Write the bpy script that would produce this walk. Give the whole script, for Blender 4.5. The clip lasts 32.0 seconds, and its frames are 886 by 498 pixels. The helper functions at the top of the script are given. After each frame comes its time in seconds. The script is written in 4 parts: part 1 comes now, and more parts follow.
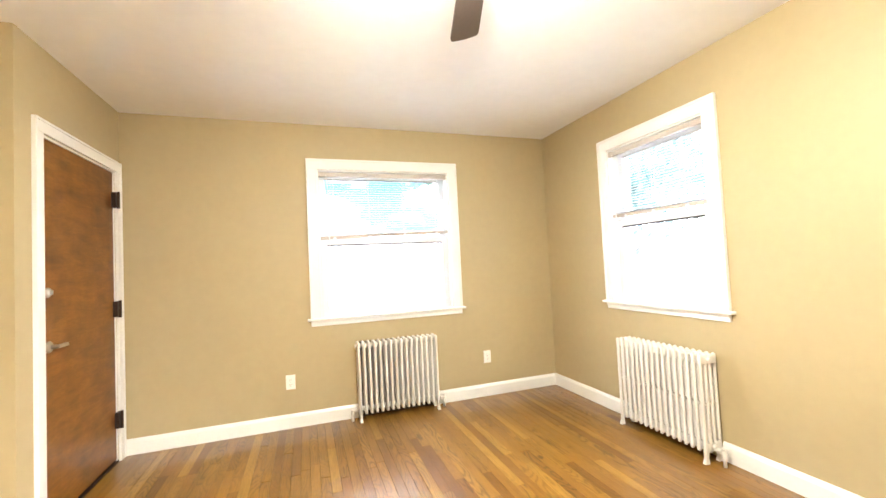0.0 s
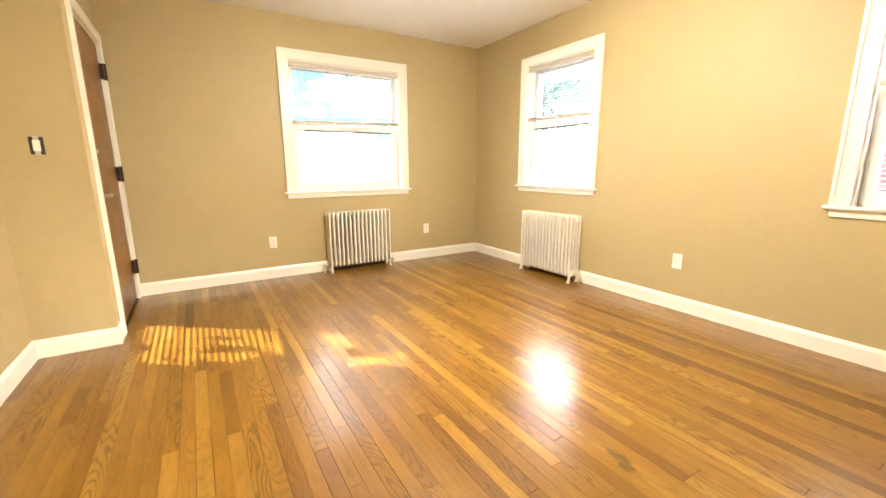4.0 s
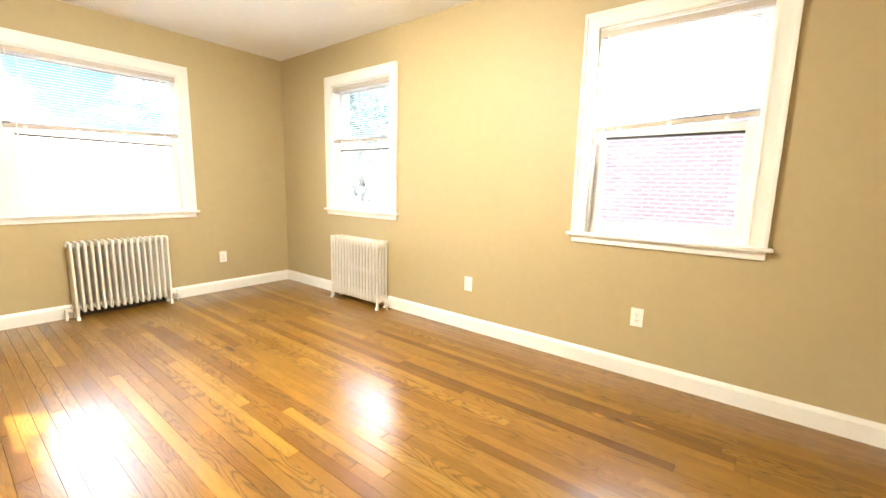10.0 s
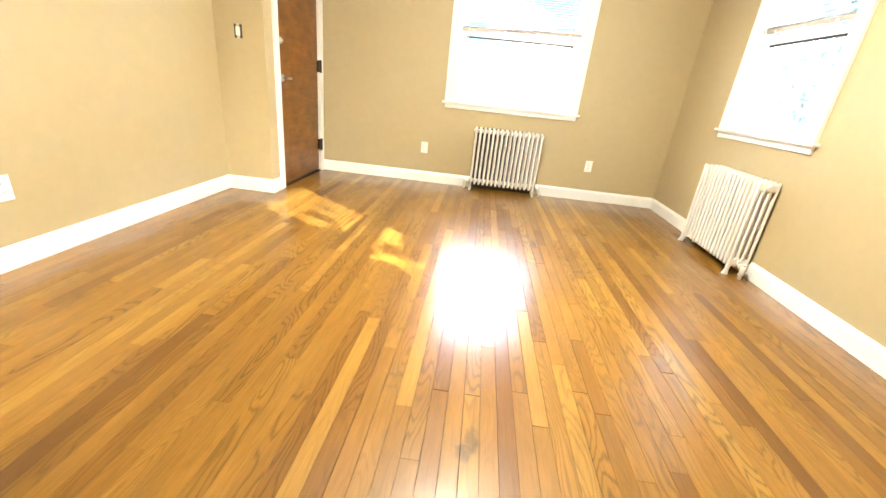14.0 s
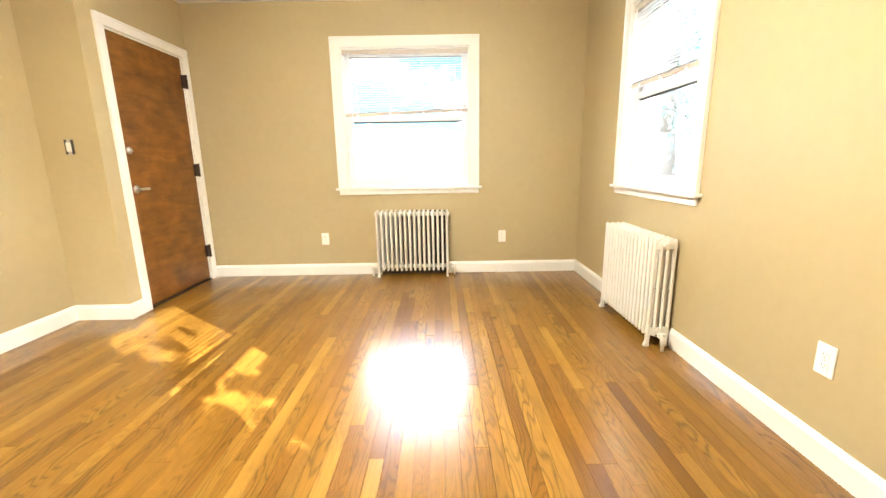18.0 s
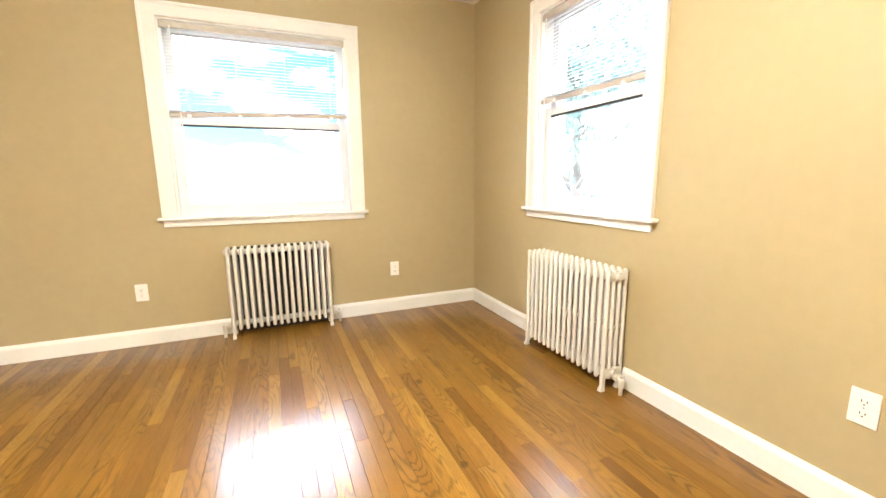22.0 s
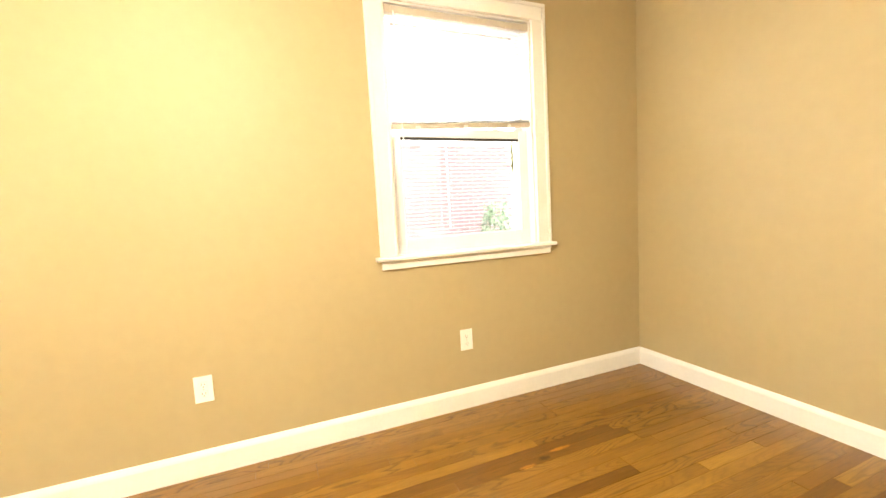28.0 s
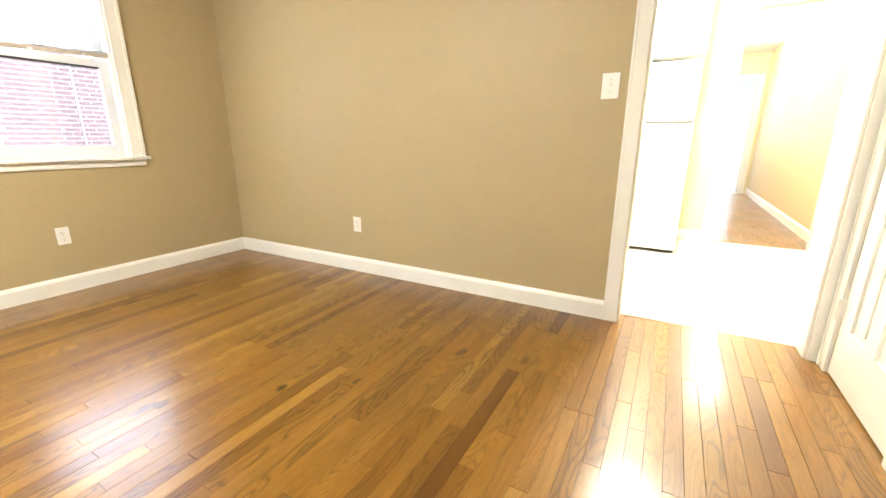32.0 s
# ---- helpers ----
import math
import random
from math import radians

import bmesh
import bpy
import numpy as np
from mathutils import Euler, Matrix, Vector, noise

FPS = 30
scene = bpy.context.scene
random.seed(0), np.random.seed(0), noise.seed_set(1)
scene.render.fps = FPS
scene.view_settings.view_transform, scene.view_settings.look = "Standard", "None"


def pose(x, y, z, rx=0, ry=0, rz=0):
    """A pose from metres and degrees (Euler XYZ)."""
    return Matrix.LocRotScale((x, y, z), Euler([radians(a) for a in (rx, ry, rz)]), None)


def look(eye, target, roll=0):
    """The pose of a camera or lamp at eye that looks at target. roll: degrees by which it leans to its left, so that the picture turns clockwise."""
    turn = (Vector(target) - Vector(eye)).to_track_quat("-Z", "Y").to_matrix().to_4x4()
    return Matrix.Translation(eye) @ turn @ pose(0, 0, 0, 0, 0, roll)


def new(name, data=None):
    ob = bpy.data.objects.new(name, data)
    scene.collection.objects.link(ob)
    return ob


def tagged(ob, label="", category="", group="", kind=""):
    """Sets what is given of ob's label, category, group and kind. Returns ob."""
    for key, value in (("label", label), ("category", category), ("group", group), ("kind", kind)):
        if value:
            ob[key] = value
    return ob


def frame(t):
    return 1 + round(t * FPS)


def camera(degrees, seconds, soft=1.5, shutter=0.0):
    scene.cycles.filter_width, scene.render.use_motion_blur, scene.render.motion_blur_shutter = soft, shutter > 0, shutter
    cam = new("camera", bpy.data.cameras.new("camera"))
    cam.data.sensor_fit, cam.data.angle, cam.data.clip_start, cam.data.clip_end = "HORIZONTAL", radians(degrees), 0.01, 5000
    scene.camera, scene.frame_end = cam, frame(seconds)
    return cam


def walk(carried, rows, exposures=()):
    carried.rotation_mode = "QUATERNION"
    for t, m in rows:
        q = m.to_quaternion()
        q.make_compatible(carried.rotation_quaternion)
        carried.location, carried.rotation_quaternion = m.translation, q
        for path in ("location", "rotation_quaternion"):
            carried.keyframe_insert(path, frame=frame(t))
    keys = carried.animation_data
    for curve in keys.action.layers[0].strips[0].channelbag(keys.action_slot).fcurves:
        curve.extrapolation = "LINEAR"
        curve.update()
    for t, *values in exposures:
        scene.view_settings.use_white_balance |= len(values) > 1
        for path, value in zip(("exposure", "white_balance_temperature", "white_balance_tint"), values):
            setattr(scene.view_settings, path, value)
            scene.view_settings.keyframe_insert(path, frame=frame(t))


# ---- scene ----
cam = camera(95.5, 32.0)
PATH = [
    (0, (-0.111, -0.056, 1.259), (0.537, 1.834, 1.338), -2.8),
    (0.5, (-0.255, -0.195, 1.285), (0.744, 1.534, 1.403), -2.5),
    (1, (-0.398, -0.385, 1.286), (0.892, 1.141, 1.374), -1.8),
    (1.5, (-0.639, -0.544, 1.259), (0.936, 0.688, 1.266), -2.1),
    (2, (-0.763, -0.671, 1.184), (0.945, 0.363, 1.062), -2.0),
    (2.5, (-0.755, -0.839, 1.144), (0.911, 0.242, 0.9), -0.2),
    (3, (-0.75, -0.918, 1.149), (0.702, 0.422, 0.842), 0.8),
    (3.5, (-0.857, -0.834, 1.11), (0.248, 0.784, 0.706), 0.3),
    (5.5, (-0.89, -0.767, 1.123), (0.065, 0.946, 0.728), -0.7),
    (6, (-0.95, -0.791, 1.131), (0.168, 0.82, 0.738), 0.3),
    (6.5, (-0.886, -0.867, 1.124), (0.435, 0.592, 0.768), 1.3),
    (7, (-0.855, -0.917, 1.131), (0.711, 0.286, 0.814), -0.7),
    (7.5, (-0.886, -0.885, 1.151), (0.915, -0.111, 0.757), -2.4),
    (8, (-0.907, -0.838, 1.145), (0.988, -0.338, 0.747), -1.6),
    (8.5, (-0.871, -0.857, 1.15), (1.059, -0.448, 0.821), -1.0),
    (9, (-0.796, -0.842, 1.201), (1.12, -0.335, 0.932), -0.6),
    (9.5, (-0.617, -0.889, 1.17), (1.177, -0.057, 0.871), 0.5),
    (10, (-0.385, -0.94, 1.158), (1.173, 0.275, 0.85), 1.3),
    (10.5, (-0.219, -0.864, 1.177), (1.218, 0.487, 0.844), 1.4),
    (11, (-0.047, -0.738, 1.15), (1.236, 0.72, 0.67), 2.9),
    (11.5, (0.028, -0.631, 1.042), (0.923, 1.075, 0.503), 2.5),
    (12, (0.216, -0.602, 0.9), (0.55, 1.228, 0.164), 3.5),
    (12.5, (0.283, -0.662, 0.877), (0.359, 1.14, 0.013), 3.8),
    (13, (0.317, -0.836, 0.979), (0.172, 1.005, 0.211), 3.8),
    (13.5, (0.274, -0.939, 1.001), (0.233, 0.914, 0.251), 7.3),
    (15.5, (0.699, -0.786, 0.994), (0.196, 1.046, 0.366), -1.4),
    (16, (0.722, -0.75, 1.043), (0.281, 1.121, 0.491), -3.4),
    (16.5, (0.762, -0.672, 1.048), (0.399, 1.233, 0.559), -3.0),
    (17, (0.852, -0.563, 1.087), (0.669, 1.388, 0.686), -1.7),
    (17.5, (0.966, -0.484, 1.082), (0.887, 1.474, 0.683), -1.2),
    (18, (0.911, -0.45, 1.082), (0.911, 1.507, 0.666), -1.0),
    (18.5, (0.769, -0.383, 1.112), (0.963, 1.58, 0.778), -1.8),
    (19, (0.694, -0.37, 1.156), (1.04, 1.584, 0.912), -2.4),
    (19.5, (0.682, -0.282, 1.132), (1.083, 1.663, 0.891), -2.2),
    (20, (0.751, -0.165, 1.112), (1.327, 1.726, 0.806), -2.6),
    (20.5, (0.848, 0.003, 1.091), (1.535, 1.846, 0.732), -2.4),
    (21, (0.878, 0.134, 1.092), (1.529, 1.988, 0.719), -2.0),
    (21.5, (0.751, 0.23, 1.101), (1.439, 2.075, 0.75), -1.0),
    (22, (0.6, 0.293, 1.098), (1.362, 2.11, 0.757), -0.6),
    (22.5, (0.527, 0.423, 1.083), (1.326, 2.229, 0.764), -0.8),
    (23, (0.468, 0.641, 1.1), (1.335, 2.421, 0.817), -2.6),
    (23.5, (0.437, 0.776, 1.105), (1.373, 2.525, 0.849), -1.3),
    (24, (0.343, 0.847, 1.135), (1.493, 2.471, 0.933), -2.2),
    (24.5, (0.294, 0.872, 1.109), (1.745, 2.241, 0.961), -5.1),
    (25, (0.436, 0.748, 1.073), (2.197, 1.687, 0.938), -5.2),
    (25.5, (0.439, 0.588, 1.084), (2.415, 0.869, 0.956), -4.2),
    (26, (0.377, 0.51, 1.111), (2.339, 0.136, 1.006), -4.9),
    (26.5, (0.272, 0.459, 1.079), (2.145, -0.24, 1.002), -6.1),
    (28.5, (0.282, 0.518, 1.104), (2.103, -0.276, 0.867), -2.0),
    (29, (0.232, 0.546, 1.133), (1.965, -0.408, 0.837), -2.2),
    (29.5, (0.047, 0.489, 1.16), (1.687, -0.614, 0.854), -2.7),
    (30, (-0.294, 0.465, 1.123), (1.27, -0.746, 0.83), -0.7),
    (30.5, (-0.594, 0.494, 1.091), (0.695, -0.982, 0.69), -1.8),
    (31, (-0.801, 0.616, 1.07), (0.179, -1.072, 0.632), -2.6),
    (31.5, (-1.014, 0.654, 1.059), (-0.158, -1.08, 0.546), -2.0),
    (32, (-1.231, 0.623, 0.999), (-0.288, -1.062, 0.477), 0.0),
]
SKY, SUN, EXPOSURE = 0.088, 5.0, 3.50
BULB, KITCHEN, HALL = 4.2, 30.0, 6.0
# the camera's own brightening and tinting: seconds, stops, kelvin, tint
METER = [(0, 0.0, 5600, 12), (1, -0.25, 6050, 12), (2, -0.25, 6700, 12), (3, -0.25, 6700, 12), (6, -0.05, 6050, 11), (8, 0.0, 6000, 10), (9, 0.05, 5900, 9), (10, -0.05, 5950, 10), (11, -0.25, 6700, 13), (12, 0.06, 6550, 11),
         (13, 0.15, 6000, 9), (16, 0.13, 5550, 9), (18, -0.05, 5900, 10), (19, 0.05, 5550, 10), (21, -0.2, 5800, 12), (23, -0.2, 5850, 13), (24, -0.28, 6150, 18), (26, -0.38, 8000, 16), (29, 0.1, 6300, 10), (30, 0.15, 6200, 10), (31, -0.20, 6250, 9), (32, -0.34, 5700, 10)]
walk(cam, [(t, look(eye, target, roll)) for t, eye, target, roll in PATH], exposures=[(t, EXPOSURE + stops, kelvin, tint) for t, stops, kelvin, tint in METER])


# ---- plan, in metres ----
XE, XW, YN, YS = 2.25, -1.79, 3.50, -1.705      # faces of the living room's walls
XD, YJ = -1.392, 2.36                            # entry wall with the door, and the short return beside it
XC, YC = -1.95, -0.35                           # closet wall in the south-west corner
ZC = 2.51                                       # ceiling
T = 0.22                                        # outer walls
YK = -1.83                                      # kitchen side of the south wall
YH = -4.18                                      # kitchen's back wall
SILL_A, SILL_B, SILL_C, HEAD, CAS = 0.864, 0.906, 0.882, 2.124, 0.085


# ---- world, sun, lamps ----
SUN_TO = Vector((0.80, -0.615, 0.452)).normalized()
world = bpy.data.worlds.new("sky")
scene.world = world
world.use_nodes = True
wn, wl = world.node_tree.nodes, world.node_tree.links
sky = wn.new("ShaderNodeTexSky")
sky.sky_type = "NISHITA"
sky.sun_disc = False
sky.sun_elevation = math.asin(SUN_TO.z)
sky.sun_rotation = math.atan2(SUN_TO.x, SUN_TO.y)
sky.air_density, sky.dust_density, sky.ozone_density = 1.0, 1.0, 1.5
# broken white cloud, thicker overhead and towards the horizon
coord, apart = wn.new("ShaderNodeTexCoord"), wn.new("ShaderNodeSeparateXYZ")
cmap = wn.new("ShaderNodeMapping")
cmap.inputs["Scale"].default_value = (1.0, 1.0, 2.6)
cmap.inputs["Location"].default_value = (0.35, 0.2, 0.1)
cloud = wn.new("ShaderNodeTexNoise")
cloud.inputs["Scale"].default_value, cloud.inputs["Detail"].default_value, cloud.inputs["Roughness"].default_value = 4.6, 8, 0.55
near = wn.new("ShaderNodeMapRange")
near.inputs["From Min"].default_value, near.inputs["From Max"].default_value = 0.0, 0.10
near.inputs["To Min"].default_value, near.inputs["To Max"].default_value = 0.26, 0.0
high = wn.new("ShaderNodeMapRange")
high.inputs["From Min"].default_value, high.inputs["From Max"].default_value = 0.24, 0.42
high.inputs["To Min"].default_value, high.inputs["To Max"].default_value = 0.0, 0.26
both = wn.new("ShaderNodeMath")
both.operation = "ADD"
cover = wn.new("ShaderNodeMath")
cover.operation = "ADD"
cramp = wn.new("ShaderNodeMapRange")
cramp.inputs["From Min"].default_value, cramp.inputs["From Max"].default_value = 0.48, 0.62
cmix = wn.new("ShaderNodeMix")
cmix.data_type = "RGBA"
cmix.inputs["B"].default_value = (36.0, 36.5, 38.5, 1)
blue = wn.new("ShaderNodeVectorMath")
blue.operation = "MULTIPLY"
blue.inputs[1].default_value = (0.27, 0.47, 0.52)
wl.new(coord.outputs["Generated"], cmap.inputs["Vector"])
wl.new(coord.outputs["Generated"], apart.inputs["Vector"])
wl.new(cmap.outputs["Vector"], cloud.inputs["Vector"])
wl.new(apart.outputs["Z"], near.inputs["Value"])
wl.new(cloud.outputs["Fac"], cover.inputs[0])
wl.new(apart.outputs["Z"], high.inputs["Value"])
wl.new(near.outputs["Result"], both.inputs[0])
wl.new(high.outputs["Result"], both.inputs[1])
wl.new(both.outputs[0], cover.inputs[1])
wl.new(cover.outputs[0], cramp.inputs["Value"])
wl.new(cramp.outputs["Result"], cmix.inputs["Factor"])
wl.new(sky.outputs["Color"], blue.inputs[0])
wl.new(blue.outputs["Vector"], cmix.inputs["A"])
wl.new(cmix.outputs["Result"], wn["Background"].inputs["Color"])
wn["Background"].inputs["Strength"].default_value = SKY

sun = new("sun", bpy.data.lights.new("sun", "SUN"))
sun.data.energy, sun.data.angle, sun.data.color = SUN, radians(0.12), (1.0, 0.96, 0.90)
sun.matrix_world = look(SUN_TO * 30, (0, 0, 0))


# ---- materials ----
def material(name):
    m = bpy.data.materials.new(name)
    m.use_nodes = True
    return m, m.node_tree.nodes, m.node_tree.links, m.node_tree.nodes["Principled BSDF"]


def surface(name, color, rough=0.5, metal=0.0, vary=0.06, scale=3.0, bump=0.0, bump_scale=200.0, spec=0.5, coat=0.0, rough_vary=0.0):
    """A plain surface with two scales of colour variation and a fine relief."""
    m, n, l, b = material(name)
    b.inputs["Metallic"].default_value, b.inputs["Roughness"].default_value = metal, rough
    b.inputs["Specular IOR Level"].default_value, b.inputs["Coat Weight"].default_value = spec, coat
    co = n.new("ShaderNodeTexCoord")
    big, small = n.new("ShaderNodeTexNoise"), n.new("ShaderNodeTexNoise")
    big.inputs["Scale"].default_value, big.inputs["Detail"].default_value = scale, 4
    small.inputs["Scale"].default_value, small.inputs["Detail"].default_value = scale * 14, 5
    add = n.new("ShaderNodeMath")
    add.operation = "ADD"
    rng = n.new("ShaderNodeMapRange")
    rng.inputs["From Min"].default_value, rng.inputs["From Max"].default_value = 0.6, 1.4
    rng.inputs["To Min"].default_value, rng.inputs["To Max"].default_value = 1 - vary, 1 + vary
    mul = n.new("ShaderNodeVectorMath")
    mul.operation = "MULTIPLY"
    mul.inputs[0].default_value = color
    l.new(co.outputs["Object"], big.inputs["Vector"])
    l.new(co.outputs["Object"], small.inputs["Vector"])
    l.new(big.outputs["Fac"], add.inputs[0])
    l.new(small.outputs["Fac"], add.inputs[1])
    l.new(add.outputs[0], rng.inputs["Value"])
    l.new(rng.outputs["Result"], mul.inputs[1])
    l.new(mul.outputs["Vector"], b.inputs["Base Color"])
    if rough_vary:
        rr = n.new("ShaderNodeMapRange")
        rr.inputs["To Min"].default_value, rr.inputs["To Max"].default_value = rough - rough_vary, rough + rough_vary
        l.new(big.outputs["Fac"], rr.inputs["Value"])
        l.new(rr.outputs["Result"], b.inputs["Roughness"])
    if bump:
        fine, bp = n.new("ShaderNodeTexNoise"), n.new("ShaderNodeBump")
        fine.inputs["Scale"].default_value, fine.inputs["Detail"].default_value = bump_scale, 3
        bp.inputs["Strength"].default_value, bp.inputs["Distance"].default_value = bump, 0.002
        l.new(co.outputs["Object"], fine.inputs["Vector"])
        l.new(fine.outputs["Fac"], bp.inputs["Height"])
        l.new(bp.outputs["Normal"], b.inputs["Normal"])
    return m


def oak(name, island):
    """Strip flooring: every board has its own tone and its own stretch of grain, under a glossy varnish."""
    m, n, l, b = material(name)
    co, info = n.new("ShaderNodeTexCoord"), n.new("ShaderNodeNewGeometry" if island else "ShaderNodeObjectInfo")
    rnd = info.outputs["Random Per Island" if island else "Random"]
    off = n.new("ShaderNodeVectorMath")
    off.operation = "MULTIPLY_ADD"
    comb = n.new("ShaderNodeCombineXYZ")
    for axis in "XYZ":
        l.new(rnd, comb.inputs[axis])
    off.inputs[1].default_value = (17.0, 61.0, 37.0)
    l.new(comb.outputs["Vector"], off.inputs[0])
    l.new(co.outputs["Object"], off.inputs[2])
    def noise(scale, stretch, detail, rough=0.5):
        mp, no = n.new("ShaderNodeMapping"), n.new("ShaderNodeTexNoise")
        mp.inputs["Scale"].default_value = stretch
        no.inputs["Scale"].default_value, no.inputs["Detail"].default_value, no.inputs["Roughness"].default_value = scale, detail, rough
        l.new(off.outputs["Vector"], mp.inputs["Vector"])
        l.new(mp.outputs["Vector"], no.inputs["Vector"])
        return no.outputs["Fac"]

    def math_node(kind, first, second):
        no = n.new("ShaderNodeMath")
        no.operation = kind
        for socket, value in zip(no.inputs, (first, second)):
            if isinstance(value, (int, float)):
                socket.default_value = value
            else:
                l.new(value, socket)
        return no.outputs[0]

    def spread(source, was, to):
        r = n.new("ShaderNodeMapRange")
        r.inputs["From Min"].default_value, r.inputs["From Max"].default_value = was
        r.inputs["To Min"].default_value, r.inputs["To Max"].default_value = to
        l.new(source, r.inputs["Value"])
        return r.outputs["Result"]

    # growth rings cut lengthwise: level lines of a long smooth field, wavy arches on some boards and straight on others
    field = math_node("ADD", noise(1.0, (9.0, 1.6, 4.0), 1.5, 0.45), math_node("MULTIPLY", noise(1.0, (60.0, 7.0, 20.0), 2, 0.5), 0.05))
    rings = math_node("PINGPONG", math_node("MULTIPLY", field, 38.0), 1.0)
    other = math_node("FRACT", math_node("MULTIPLY", rnd, 37.7), 0.0)
    figure = spread(rings, (0.0, 0.5), (0.0, 1.0))
    depth = spread(other, (0.35, 0.95), (0.08, 0.50))
    dark_ring = math_node("SUBTRACT", 1.04, math_node("MULTIPLY", math_node("SUBTRACT", 1.0, figure), depth))
    cloudy = spread(noise(1.0, (13.0, 2.2, 6.0), 4, 0.6), (0.3, 0.7), (0.84, 1.12))
    streak = noise(1.0, (120.0, 3.0, 40.0), 3, 0.6)
    pores = spread(noise(1.0, (430.0, 11.0, 60.0), 2), (0.32, 0.55), (0.86, 1.03))
    tone = n.new("ShaderNodeValToRGB")
    ramp = tone.color_ramp
    ramp.elements[0].position, ramp.elements[0].color = 0.0, (*OAK_DARK, 1)
    ramp.elements[1].position, ramp.elements[1].color = 1.0, (*OAK_LIGHT, 1)
    for at, c in ((0.07, OAK_BROWN), (0.30, OAK_MID), (0.86, OAK_GOLD)):
        ramp.elements.new(at).color = (*c, 1)
    l.new(rnd, tone.inputs["Fac"])
    geo = n.new("ShaderNodeNewGeometry")
    # burns, knots and water stains
    ragged = n.new("ShaderNodeTexNoise")
    ragged.inputs["Scale"].default_value, ragged.inputs["Detail"].default_value = 45, 4
    l.new(geo.outputs["Position"], ragged.inputs["Vector"])
    stain = 1.0
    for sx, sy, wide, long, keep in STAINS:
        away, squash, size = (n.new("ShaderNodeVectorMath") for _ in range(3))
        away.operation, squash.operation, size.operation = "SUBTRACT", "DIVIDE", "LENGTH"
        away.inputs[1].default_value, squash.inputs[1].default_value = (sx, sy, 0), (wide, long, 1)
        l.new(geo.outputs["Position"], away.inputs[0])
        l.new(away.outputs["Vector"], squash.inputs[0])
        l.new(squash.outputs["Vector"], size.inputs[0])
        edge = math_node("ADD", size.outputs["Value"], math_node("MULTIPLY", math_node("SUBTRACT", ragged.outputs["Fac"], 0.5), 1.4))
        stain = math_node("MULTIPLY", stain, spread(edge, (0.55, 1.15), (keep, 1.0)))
    total = stain
    for source in (dark_ring, cloudy, spread(streak, (0.3, 0.7), (0.93, 1.06)), pores):
        total = math_node("MULTIPLY", total, source)
    mul = n.new("ShaderNodeVectorMath")
    mul.operation = "MULTIPLY"
    l.new(tone.outputs["Color"], mul.inputs[0])
    l.new(total, mul.inputs[1])
    l.new(mul.outputs["Vector"], b.inputs["Base Color"])
    # varnish: a broad satin lobe under a glossy coat, worn unevenly across the room
    wear = n.new("ShaderNodeTexNoise")
    wear.inputs["Scale"].default_value, wear.inputs["Detail"].default_value = 2.6, 5
    l.new(geo.outputs["Position"], wear.inputs["Vector"])
    l.new(spread(wear.outputs["Fac"], (0.3, 0.7), (0.36, 0.48)), b.inputs["Roughness"])
    l.new(spread(wear.outputs["Fac"], (0.3, 0.7), (0.15, 0.25)), b.inputs["Coat Roughness"])
    b.inputs["Specular IOR Level"].default_value = 0.16
    b.inputs["Coat Weight"].default_value, b.inputs["Coat IOR"].default_value = 0.85, 1.5
    bp = n.new("ShaderNodeBump")
    bp.inputs["Strength"].default_value, bp.inputs["Distance"].default_value = 0.16, 0.0006
    l.new(streak, bp.inputs["Height"])
    l.new(bp.outputs["Normal"], b.inputs["Normal"])
    swell, cb = n.new("ShaderNodeTexNoise"), n.new("ShaderNodeBump")
    swell.inputs["Scale"].default_value, swell.inputs["Detail"].default_value = 22, 2
    cb.inputs["Strength"].default_value, cb.inputs["Distance"].default_value = 0.10, 0.0012
    l.new(geo.outputs["Position"], swell.inputs["Vector"])
    l.new(swell.outputs["Fac"], cb.inputs["Height"])
    l.new(cb.outputs["Normal"], b.inputs["Coat Normal"])
    return m


STAINS = ((0.815, 1.865, 0.016, 0.075, 0.30), (1.270, 2.250, 0.020, 0.030, 0.45), (0.640, 2.881, 0.020, 0.070, 0.55), (1.213, 1.561, 0.020, 0.022, 0.45),
          (1.672, -0.495, 0.016, 0.030, 0.40), (0.422, 0.021, 0.022, 0.060, 0.50), (0.076, -0.331, 0.016, 0.030, 0.35), (-0.448, -0.963, 0.024, 0.050, 0.50),
          (-0.742, -1.038, 0.022, 0.040, 0.60), (-0.164, -0.519, 0.014, 0.030, 0.45), (0.395, -0.030, 0.022, 0.035, 0.50),
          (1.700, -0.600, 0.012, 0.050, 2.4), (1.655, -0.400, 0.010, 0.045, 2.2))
OAK_DARK, OAK_BROWN, OAK_MID, OAK_GOLD, OAK_LIGHT = (0.120, 0.047, 0.0048), (0.168, 0.072, 0.0072), (0.205, 0.095, 0.0105), (0.232, 0.113, 0.0135), (0.290, 0.153, 0.023)
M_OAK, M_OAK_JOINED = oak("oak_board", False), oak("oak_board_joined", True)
M_WALL = surface("tan_wall_paint", (0.438, 0.353, 0.190), 0.55, vary=0.035, scale=1.3, bump=0.12, bump_scale=260, rough_vary=0.08)
M_CEIL = surface("white_ceiling_paint", (0.80, 0.79, 0.77), 0.85, vary=0.03, scale=0.9, bump=0.15, bump_scale=180)
M_TRIM = surface("white_trim_paint", (0.81, 0.795, 0.75), 0.32, vary=0.04, scale=5, bump=0.08, bump_scale=90, rough_vary=0.08)
